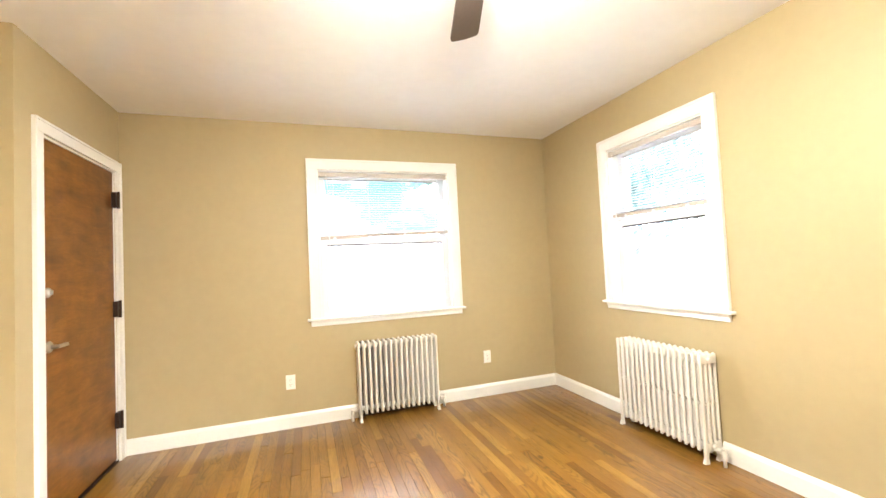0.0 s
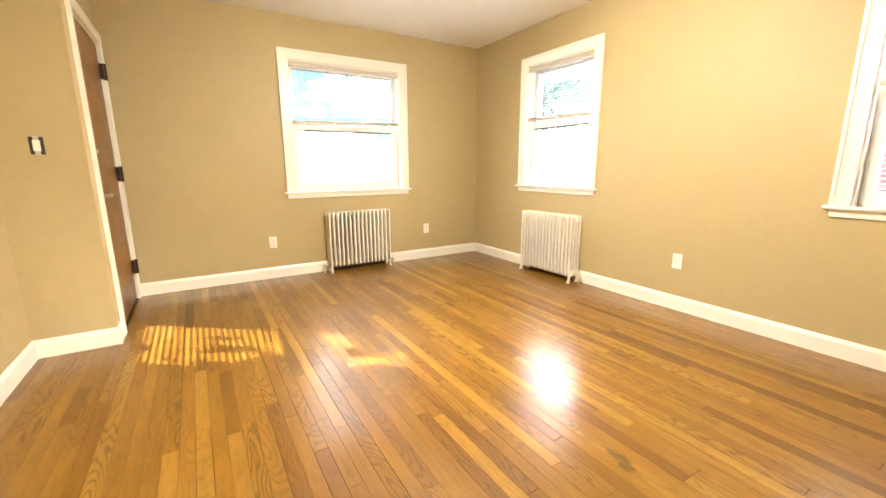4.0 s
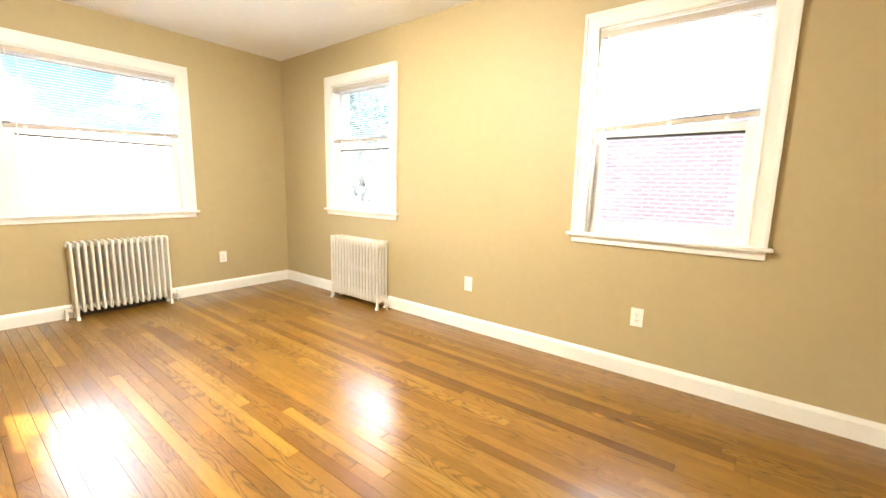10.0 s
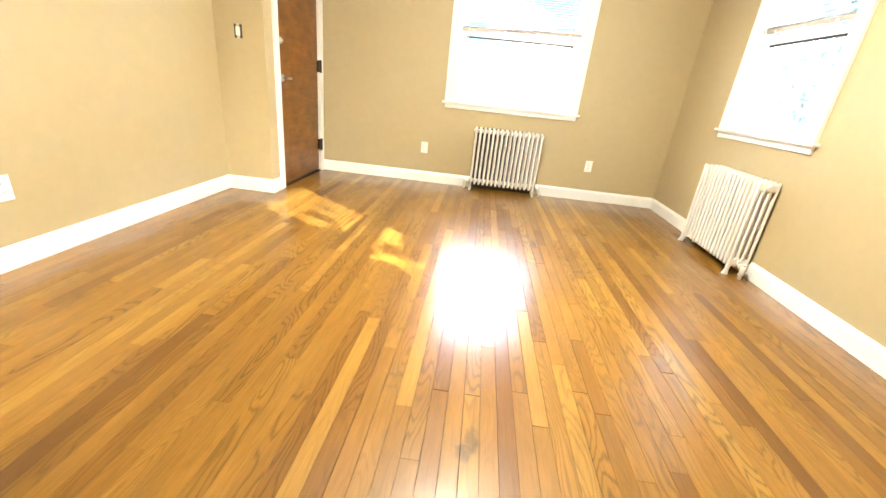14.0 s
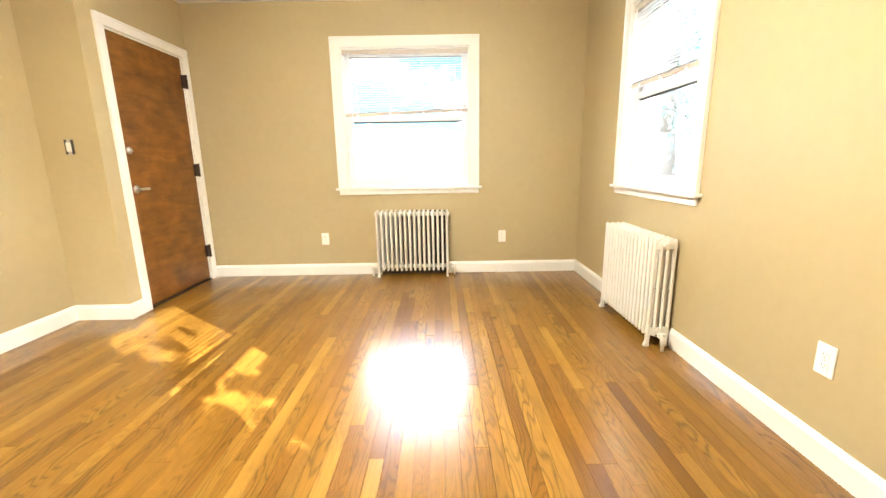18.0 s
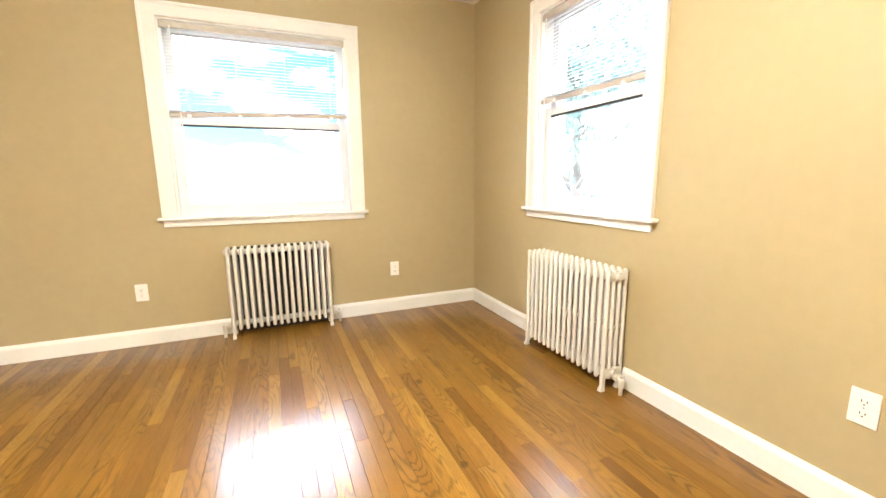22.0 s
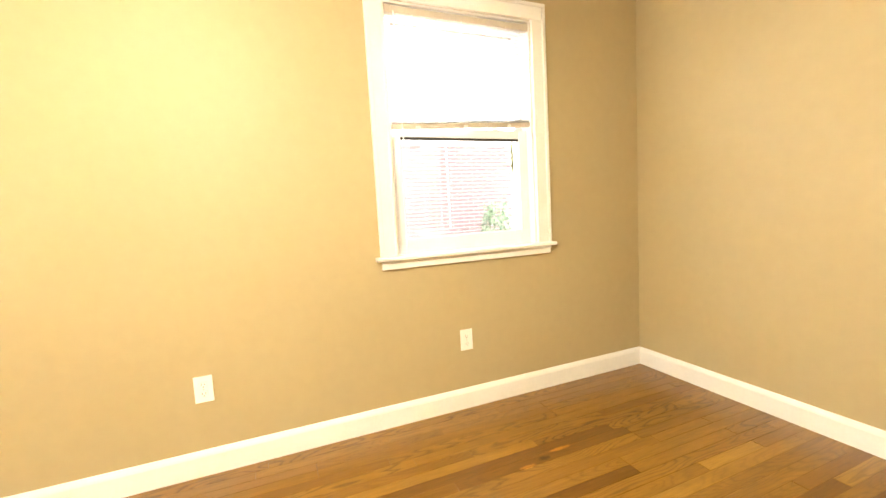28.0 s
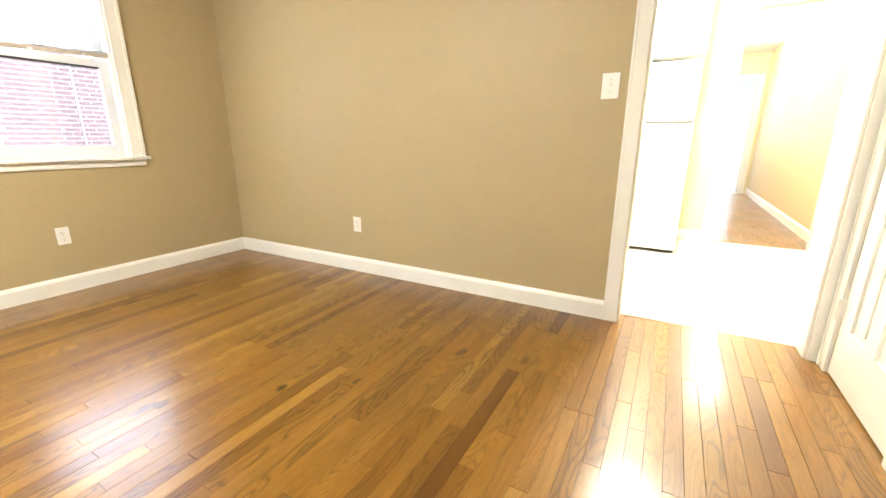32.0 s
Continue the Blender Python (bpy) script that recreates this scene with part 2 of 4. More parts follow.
M_VINYL = surface("white_window_vinyl", (0.70, 0.71, 0.73), 0.35, vary=0.03, scale=6)
M_RAD = surface("cream_radiator_enamel", (0.71, 0.675, 0.60), 0.38, vary=0.07, scale=9, bump=0.25, bump_scale=70, rough_vary=0.08)
M_GAP_SHADE = surface("radiator_gap_shade", (0.075, 0.064, 0.050), 0.7, vary=0.25, scale=9, bump=0.2, bump_scale=60)
M_PLATE = surface("white_plate_plastic", (0.86, 0.84, 0.79), 0.35, vary=0.02, scale=20)
M_SLOT = surface("dark_slot", (0.03, 0.028, 0.025), 0.6, vary=0.1)
M_BRONZE = surface("dark_bronze", (0.045, 0.028, 0.020), 0.45, metal=0.6, vary=0.2, scale=30)
M_NICKEL = surface("satin_nickel", (0.62, 0.60, 0.57), 0.28, metal=1.0, vary=0.06, scale=30)
M_SCREW = surface("screw_steel", (0.5, 0.48, 0.44), 0.4, metal=1.0)
M_BRASS = surface("pale_brass", (0.70, 0.55, 0.28), 0.25, metal=1.0, vary=0.06, scale=20)
M_BLADE = surface("walnut_fan_blade", (0.040, 0.027, 0.020), 0.38, vary=0.25, scale=6)
M_SLAT = surface("white_blind_slat", (0.88, 0.88, 0.87), 0.45, vary=0.03, scale=8)
mix_n = M_SLAT.node_tree.nodes
glowing, blend = mix_n.new("ShaderNodeBsdfTranslucent"), mix_n.new("ShaderNodeMixShader")
glowing.inputs["Color"].default_value, blend.inputs["Fac"].default_value = (0.90, 0.91, 0.90, 1), 0.28
M_SLAT.node_tree.links.new(mix_n["Principled BSDF"].outputs[0], blend.inputs[1])
M_SLAT.node_tree.links.new(glowing.outputs[0], blend.inputs[2])
M_SLAT.node_tree.links.new(blend.outputs[0], mix_n["Material Output"].inputs["Surface"])
# rails coloured beige rather than white, carrying the shade of their backlit side
M_RAIL = surface("shaded_blind_rail", (0.50, 0.44, 0.36), 0.5, vary=0.05, scale=8)
M_SUB = surface("dark_subfloor", (0.06, 0.035, 0.018), 0.9, vary=0.2)
M_TILE = surface("cream_kitchen_floor", (0.78, 0.74, 0.66), 0.32, vary=0.05, scale=3)
# the tan of M_WALL, lightened to carry the bright light past the doorway
M_KWALL = surface("overlit_tan_paint", (0.72, 0.63, 0.42), 0.6, vary=0.03, scale=1.5, bump=0.1)
M_FRIDGE = surface("white_appliance_enamel", (0.86, 0.86, 0.85), 0.3, vary=0.02, scale=4, bump=0.15, bump_scale=400)
M_GASKET = surface("grey_gasket", (0.33, 0.32, 0.31), 0.6)
M_CONC = surface("grey_concrete", (0.45, 0.44, 0.42), 0.85, vary=0.15, scale=1.5, bump=0.4, bump_scale=60)
M_LAWN = surface("dry_lawn", (0.09, 0.12, 0.045), 0.95, vary=0.35, scale=1.2, bump=0.6, bump_scale=50)
M_MORTAR = surface("pale_mortar", (0.22, 0.21, 0.21), 0.95, vary=0.12, scale=8, bump=0.5, bump_scale=150)
M_ROOF = surface("grey_shingle", (0.26, 0.25, 0.24), 0.9, vary=0.25, scale=6, bump=0.5, bump_scale=40)
M_BARK = surface("grey_bark", (0.085, 0.076, 0.066), 0.95, vary=0.35, scale=7, bump=0.9, bump_scale=22)
M_DARKGLASS = surface("dark_pane", (0.05, 0.06, 0.07), 0.08, vary=0.1)
M_SIDING = surface("white_siding", (0.72, 0.71, 0.68), 0.7, vary=0.06, scale=2)


def leaf_material(name, color):
    m, n, l, b = material(name)
    info, ramp = n.new("ShaderNodeNewGeometry"), n.new("ShaderNodeValToRGB")
    ramp.color_ramp.elements[0].color = (*[c * 0.6 for c in color], 1)
    ramp.color_ramp.elements[1].color = (*[c * 1.5 for c in color], 1)
    l.new(info.outputs["Random Per Island"], ramp.inputs["Fac"])
    l.new(ramp.outputs["Color"], b.inputs["Base Color"])
    b.inputs["Roughness"].default_value = 0.6
    thin, blend = n.new("ShaderNodeBsdfTranslucent"), n.new("ShaderNodeMixShader")
    blend.inputs["Fac"].default_value = 0.5
    l.new(ramp.outputs["Color"], thin.inputs["Color"])
    l.new(b.outputs[0], blend.inputs[1])
    l.new(thin.outputs[0], blend.inputs[2])
    l.new(blend.outputs[0], n["Material Output"].inputs["Surface"])
    return m


M_LEAF = leaf_material("green_leaf", (0.085, 0.135, 0.085))
M_LEAF_BLUE = leaf_material("blue_green_leaf", (0.110, 0.180, 0.165))
M_LEAF_DRY = leaf_material("yellow_green_leaf", (0.15, 0.165, 0.055))


def brick_material():
    m, n, l, b = material("red_brick")
    info, ramp, co, no, mix = (n.new(k) for k in ("ShaderNodeNewGeometry", "ShaderNodeValToRGB", "ShaderNodeTexCoord", "ShaderNodeTexNoise", "ShaderNodeVectorMath"))
    e = ramp.color_ramp.elements
    e[0].color, e[1].color = (0.042, 0.024, 0.027, 1), (0.088, 0.053, 0.057, 1)
    e.new(0.5).color = (0.060, 0.035, 0.039, 1)
    no.inputs["Scale"].default_value, no.inputs["Detail"].default_value = 25, 6
    r = n.new("ShaderNodeMapRange")
    r.inputs["To Min"].default_value, r.inputs["To Max"].default_value = 0.7, 1.3
    mix.operation = "MULTIPLY"
    l.new(info.outputs["Random Per Island"], ramp.inputs["Fac"])
    l.new(co.outputs["Object"], no.inputs["Vector"])
    l.new(no.outputs["Fac"], r.inputs["Value"])
    l.new(ramp.outputs["Color"], mix.inputs[0])
    l.new(r.outputs["Result"], mix.inputs[1])
    l.new(mix.outputs["Vector"], b.inputs["Base Color"])
    b.inputs["Roughness"].default_value = 0.9
    return m


M_BRICK = brick_material()


def stained_door_material():
    """Stained birch veneer: flowing figure up the door, darker blotches, orange-brown stain."""
    m, n, l, b = material("stained_door_veneer")
    co, mp = n.new("ShaderNodeTexCoord"), n.new("ShaderNodeMapping")
    mp.inputs["Scale"].default_value = (1.0, 2.2, 5.0)
    fig, blot, fine = n.new("ShaderNodeTexNoise"), n.new("ShaderNodeTexNoise"), n.new("ShaderNodeTexNoise")
    fig.inputs["Scale"].default_value, fig.inputs["Detail"].default_value, fig.inputs["Distortion"].default_value = 3.4, 8, 0.9
    blot.inputs["Scale"].default_value, blot.inputs["Detail"].default_value = 6.5, 6
    fine.inputs["Scale"].default_value, fine.inputs["Detail"].default_value = 30, 4
    ramp = n.new("ShaderNodeValToRGB")
    e = ramp.color_ramp.elements
    e[0].position, e[0].color = 0.30, (0.085, 0.026, 0.0030, 1)
    e[1].position, e[1].color = 0.70, (0.270, 0.110, 0.015, 1)
    e.new(0.50).color = (0.175, 0.064, 0.0075, 1)
    add, sc = n.new("ShaderNodeMath"), n.new("ShaderNodeMath")
    sc.operation, sc.inputs[1].default_value = "MULTIPLY", 0.5
    l.new(co.outputs["Object"], mp.inputs["Vector"])
    l.new(mp.outputs["Vector"], fig.inputs["Vector"])
    l.new(mp.outputs["Vector"], fine.inputs["Vector"])
    l.new(co.outputs["Object"], blot.inputs["Vector"])
    l.new(fig.outputs["Fac"], add.inputs[0])
    l.new(blot.outputs["Fac"], add.inputs[1])
    l.new(add.outputs[0], sc.inputs[0])
    l.new(sc.outputs[0], ramp.inputs["Fac"])
    mul, r = n.new("ShaderNodeVectorMath"), n.new("ShaderNodeMapRange")
    mul.operation = "MULTIPLY"
    r.inputs["To Min"].default_value, r.inputs["To Max"].default_value = 0.7, 1.3
    l.new(fine.outputs["Fac"], r.inputs["Value"])
    l.new(ramp.outputs["Color"], mul.inputs[0])
    l.new(r.outputs["Result"], mul.inputs[1])
    l.new(mul.outputs["Vector"], b.inputs["Base Color"])
    b.inputs["Roughness"].default_value = 0.33
    return m


M_DOOR = stained_door_material()


def glass_material():
    m, n, l, b = material("clear_glass")
    b.inputs["Base Color"].default_value = (1, 1, 1, 1)
    b.inputs["Transmission Weight"].default_value, b.inputs["Roughness"].default_value, b.inputs["IOR"].default_value = 1.0, 0.0, 1.45
    return m


M_GLASS = glass_material()


def glow_material(name, color, strength):
    m, n, l, b = material(name)
    b.inputs["Base Color"].default_value = (0.9, 0.88, 0.82, 1)
    b.inputs["Emission Color"].default_value = (*color, 1)
    b.inputs["Emission Strength"].default_value = strength
    return m


M_SHADE = glow_material("lit_frosted_glass", (1.0, 0.86, 0.60), 12.0)
M_DOME = glow_material("lit_dome_glass", (1.0, 0.84, 0.55), 3.4)


# ---- mesh tools ----
def mesh_of(bm, name, mat, smooth=False):
    me = bpy.data.meshes.new(name)
    bmesh.ops.recalc_face_normals(bm, faces=bm.faces)
    if smooth:
        for f in bm.faces:
            f.smooth = True
    bm.to_mesh(me)
    bm.free()
    me.materials.append(mat)
    return me


def box(bm, x0, x1, y0, y1, z0, z1, bevel=0.0):
    made = bmesh.ops.create_cube(bm, size=1.0)["verts"]
    bmesh.ops.scale(bm, vec=(x1 - x0, y1 - y0, z1 - z0), verts=made)
    bmesh.ops.translate(bm, vec=((x0 + x1) / 2, (y0 + y1) / 2, (z0 + z1) / 2), verts=made)
    if bevel:
        edges = {e for v in made for e in v.link_edges}
        bmesh.ops.bevel(bm, geom=list(edges), offset=bevel, segments=2, affect="EDGES", profile=0.6)
    return bm


def boxed(*dims, bevel=0.0):
    return box(bmesh.new(), *dims, bevel=bevel)


def tube(bm, a, b, r0, r1=None, n=12):
    """A round bar from a to b."""
    a, b = Vector(a), Vector(b)
    turn = (b - a).to_track_quat("Z", "Y").to_matrix().to_4x4()
    bmesh.ops.create_cone(bm, cap_ends=True, segments=n, radius1=r0, radius2=r0 if r1 is None else r1, depth=(b - a).length,
                          matrix=Matrix.Translation((a + b) / 2) @ turn)
    return bm


def lathe(bm, rings, n=20, at=(0, 0, 0), closed=False):
    """A turned body: rings of (radius, height) round the z axis."""
    loops = [[bm.verts.new((at[0] + r * math.cos(2 * math.pi * k / n), at[1] + r * math.sin(2 * math.pi * k / n), at[2] + z)) for k in range(n)] for r, z in rings]
    for low, high in zip(loops, loops[1:]):
        for k in range(n):
            bm.faces.new((low[k], low[(k + 1) % n], high[(k + 1) % n], high[k]))
    if closed:
        bm.faces.new(loops[0][::-1])
        bm.faces.new(loops[-1])
    return bm


def sweep(bm, profile, a, b, out):
    """A moulding: profile of (out, up) carried along the line from a to b; out is the level direction away from the wall."""
    a, b, out = Vector(a), Vector(b), Vector(out)
    ends = [[bm.verts.new(p + out * o + Vector((0, 0, u))) for o, u in profile] for p in (a, b)]
    k = len(profile)
    for i in range(k):
        bm.faces.new((ends[0][i], ends[0][(i + 1) % k], ends[1][(i + 1) % k], ends[1][i]))
    bm.faces.new(ends[0][::-1])
    bm.faces.new(ends[1])
    return bm


def part(name, bm, mat, parent, label="", smooth=False):
    ob = new(name, mesh_of(bm, name, mat, smooth))
    ob.parent = parent
    return tagged(ob, label)


def thing(name, at, label, category, group="", kind="", turn=0):
    ob = new(name)
    ob.matrix_world = pose(*at, 0, 0, turn)
    return tagged(ob, label, category, group, kind)


def solid(name, bm, mat, label, category, kind="structure", group="", smooth=False):
    return tagged(new(name, mesh_of(bm, name, mat, smooth)), label, category, group, kind)


def wall(name, axis, p0, p1, a0, a1, z0, z1, holes, mat, label):
    """A wall between p0 and p1 across, from a0 to a1 along, with openings (a0, a1, z0, z1) right through it."""
    ca = sorted({a0, a1, *[h[i] for h in holes for i in (0, 1)]})
    cz = sorted({z0, z1, *[max(z0, min(z1, h[i])) for h in holes for i in (2, 3)]})
    na, nz = len(ca) - 1, len(cz) - 1

    def full(i, j):
        if not (0 <= i < na and 0 <= j < nz):
            return False
        a, z = (ca[i] + ca[i + 1]) / 2, (cz[j] + cz[j + 1]) / 2
        return not any(h[0] < a < h[1] and h[2] < z < h[3] for h in holes)

    bm, known = bmesh.new(), {}

    def vert(p, i, j):
        if (p, i, j) not in known:
            place = (p, ca[i], cz[j]) if axis == "x" else (ca[i], p, cz[j])
            known[p, i, j] = bm.verts.new(place)
        return known[p, i, j]

    for i in range(na):
        for j in range(nz):
            if not full(i, j):
                continue
            for p in (p0, p1):
                bm.faces.new([vert(p, *c) for c in ((i, j), (i + 1, j), (i + 1, j + 1), (i, j + 1))])
            for di, dj, e0, e1 in ((-1, 0, (i, j), (i, j + 1)), (1, 0, (i + 1, j), (i + 1, j + 1)), (0, -1, (i, j), (i + 1, j)), (0, 1, (i, j + 1), (i + 1, j + 1))):
                if not full(i + di, j + dj):
                    bm.faces.new((vert(p0, *e0), vert(p0, *e1), vert(p1, *e1), vert(p1, *e0)))
    return solid(name, bm, mat, label, "wall")


# ---- the shell ----
WIN_A = (-0.081 + CAS, 1.267 - CAS)      # clear openings between the casings
WIN_B = (1.655 + CAS, 2.670 - CAS)
WIN_C = (-0.990 + CAS, 0.026 - CAS)
DOOR1 = (2.557, 3.412, -0.01, 2.045)
OPEN_K = (-1.895, -1.062, -0.01, 2.05)
DOOR2 = (-1.600, -0.985, -0.01, 2.03)
OPEN_H = (-2.45, -1.645, -0.01, 2.14)

wall("wall_north", "y", YN, YN + T, XD - 0.16, XE + T, -0.05, ZC + 0.1, [(*WIN_A, SILL_A - 0.02, HEAD)], M_WALL, "tan painted plaster wall with one wide window")
wall("wall_east", "x", XE, XE + T, YS - 0.13, YN, -0.05, ZC + 0.1, [(*WIN_B, SILL_B - 0.02, HEAD), (*WIN_C, SILL_C - 0.02, HEAD)], M_WALL, "tan painted plaster wall with two windows")
wall("wall_south", "y", YK, YS, XC - 0.12, XE, -0.05, ZC + 0.1, [OPEN_K], M_WALL, "tan painted wall with an open doorway to the kitchen")
wall("wall_west", "x", XW - 0.12, XW, YC + 0.10, YJ, -0.05, ZC + 0.1, [], M_WALL, "tan painted plaster wall, bare but for an outlet")
wall("wall_entry", "x", XD - 0.16, XD, YJ, YN, -0.05, ZC + 0.1, [DOOR1], M_WALL, "tan painted wall round the wooden entry door")
wall("wall_entry_return", "y", YJ, YJ + 0.12, XW - 0.12, XD - 0.16, -0.05, ZC + 0.1, [], M_WALL, "short tan painted wall beside the entry door")
wall("wall_closet", "x", XC - 0.12, XC, YS, YC + 0.10, -0.05, ZC + 0.1, [DOOR2], M_WALL, "tan painted wall with the white closet door")
wall("wall_closet_return", "y", YC, YC + 0.10, XC, XW, -0.05, ZC + 0.1, [], M_WALL, "short tan painted return wall")
solid("ceiling", boxed(XC - 0.2, XE + T, YK, YN + T, ZC, ZC + 0.09), M_CEIL, "flat white painted plaster ceiling", "ceiling")
subfloor = solid("floor", boxed(XC - 0.12, XE, YK, YN, -0.05, -0.013), M_SUB, "glossy golden oak strip floor with mixed board tones", "floor")
solid("backing_wall_entry", boxed(-1.92, -1.56, 2.5, 3.7, -0.05, 2.6), M_KWALL, "plain wall closing the landing behind the door", "wall")
solid("backing_wall_closet", boxed(-2.62, -2.50, -1.83, 2.6, -0.05, 2.6), M_KWALL, "plain wall closing the closet", "wall")

BASE = [(0, 0), (0.016, 0), (0.016, 0.088), (0.013, 0.097), (0.008, 0.106), (0.005, 0.112), (0, 0.112)]


def baseboard(a, b, out, label="white painted baseboard with a moulded top edge"):
    solid("baseboard", sweep(bmesh.new(), BASE, (*a, 0.0), (*b, 0.0), (*out, 0)), M_TRIM, label, "baseboard")


baseboard((XD, YN), (0.617 - 0.345, YN), (0, -1))
baseboard((0.617 + 0.345, YN), (XE - 0.016, YN), (0, -1))
baseboard((XE, YS), (XE, 2.105 - 0.345), (-1, 0))
baseboard((XE, 2.105 + 0.345), (XE, YN), (-1, 0))
baseboard((OPEN_K[1] + 0.074, YS), (XE - 0.016, YS), (0, 1))
baseboard((XW, YC), (XW, YJ - 0.016), (1, 0))
baseboard((XW, YJ), (XD + 0.016, YJ), (0, -1))
baseboard((XD, YJ), (XD, 2.485), (1, 0))
baseboard((XC, DOOR2[1] + 0.07), (XC, YC), (1, 0))


# ---- windows ----
def window(name, label, width, at, turn, SILL, meet):
    """A double-hung window in its opening. Local x runs along the wall, y goes outwards, the origin lies on the floor below its middle, on the wall's face."""
    w = tagged(new(name), label, "window", kind="structure")
    w.matrix_world = pose(*at, 0, 0, turn)
    h, o = width / 2, width / 2 + CAS
    # casing with a raised outer band
    for s in (-1, 1):
        bm = boxed(*sorted((s * h, s * o)), -0.018, 0.0, SILL, HEAD, bevel=0.003)
        box(bm, *sorted((s * (o - 0.016), s * (o + 0.004))), -0.025, 0.0, SILL, HEAD + CAS - 0.016, bevel=0.003)
        box(bm, *sorted((s * h, s * (h + 0.012))), -0.021, -0.017, SILL, HEAD, bevel=0.0015)
        part("side_casing", bm, M_TRIM, w)
    bm = boxed(-o + 0.016, o - 0.016, -0.018, 0.0, HEAD, HEAD + CAS, bevel=0.003)
    box(bm, -o - 0.004, o + 0.004, -0.025, 0.0, HEAD + CAS - 0.016, HEAD + CAS + 0.004, bevel=0.003)
    part("head_casing", bm, M_TRIM, w)
    part("sill", boxed(-o - 0.028, o + 0.028, -0.044, 0.05, SILL - 0.020, SILL, bevel=0.006), M_TRIM, w)
    bm = boxed(-o, o, -0.016, 0.0, SILL - 0.066, SILL - 0.020, bevel=0.004)
    box(bm, -o, o, -0.024, 0.0, SILL - 0.034, SILL - 0.020, bevel=0.004)
    part("apron", bm, M_TRIM, w)
    # lining of the opening
    for s in (-1, 1):
        bm = boxed(*sorted((s * (h - 0.012), s * (h - 0.0005))), 0.0, T - 0.02, SILL, HEAD - 0.0005)
        part("side_jamb", bm, M_TRIM, w)
    part("head_jamb", boxed(-h + 0.012, h - 0.012, 0.0, T - 0.02, HEAD - 0.012, HEAD - 0.0005), M_TRIM, w)
    part("outer_sill", boxed(-h + 0.001, h - 0.001, 0.05, T + 0.04, SILL - 0.019, SILL - 0.001, bevel=0.003), M_VINYL, w)

    def sash(name, y, z0, z1, bottom, top, stile):
        f, g = h - 0.013, h - 0.013 - stile
        bm = bmesh.new()
        for s in (-1, 1):
            box(bm, *sorted((s * f, s * g)), y, y + 0.035, z0, z1, bevel=0.003)
        box(bm, -g, g, y, y + 0.035, z0, z0 + bottom, bevel=0.003)
        box(bm, -g, g, y, y + 0.035, z1 - top, z1, bevel=0.003)
        ob = part(name, bm, M_VINYL, w)
        pane = part("pane", boxed(-g - 0.004, g + 0.004, y + 0.016, y + 0.020, z0 + bottom - 0.004, z1 - top + 0.004), M_GLASS, ob)
        pane.visible_shadow = False
        # glazing gaskets; the lower sash's top strip is blackened as the meeting rail's shadow
        bm = boxed(-g, g, y + 0.002, y + 0.016, z1 - top - 0.013, z1 - top)
        part("gasket_shade_strip", bm, M_SLOT if name == "lower_sash" else M_GASKET, ob)
        bm = boxed(-g, g, y + 0.010, y + 0.016, z0 + bottom, z0 + bottom + 0.004)
        part("bottom_gasket", bm, M_GASKET, ob)
        return ob

    low = sash("lower_sash", 0.046, SILL, meet, 0.080, 0.048, 0.056)
    sash("upper_sash", 0.090, meet - 0.038, HEAD - 0.012, 0.045, 0.050, 0.052)
    for s in (-1, 1):
        part("sash_lock", boxed(s * h * 0.5 - 0.022, s * h * 0.5 + 0.022, 0.052, 0.074, meet, meet + 0.011, bevel=0.003), M_VINYL, low)
    return w


window_1 = window("window_1", "wide white double-hung window with painted casing, blown bright by the sky", WIN_A[1] - WIN_A[0], ((WIN_A[0] + WIN_A[1]) / 2, YN, 0), 0, SILL_A, 1.527)
window_2 = window("window_2", "white double-hung window with painted casing, trees outside", WIN_B[1] - WIN_B[0], (XE, (WIN_B[0] + WIN_B[1]) / 2, 0), -90, SILL_B, 1.546)
window_3 = window("window_3", "white double-hung window with painted casing, facing a brick house", WIN_C[1] - WIN_C[0], (XE, (WIN_C[0] + WIN_C[1]) / 2, 0), -90, SILL_C, 1.531)


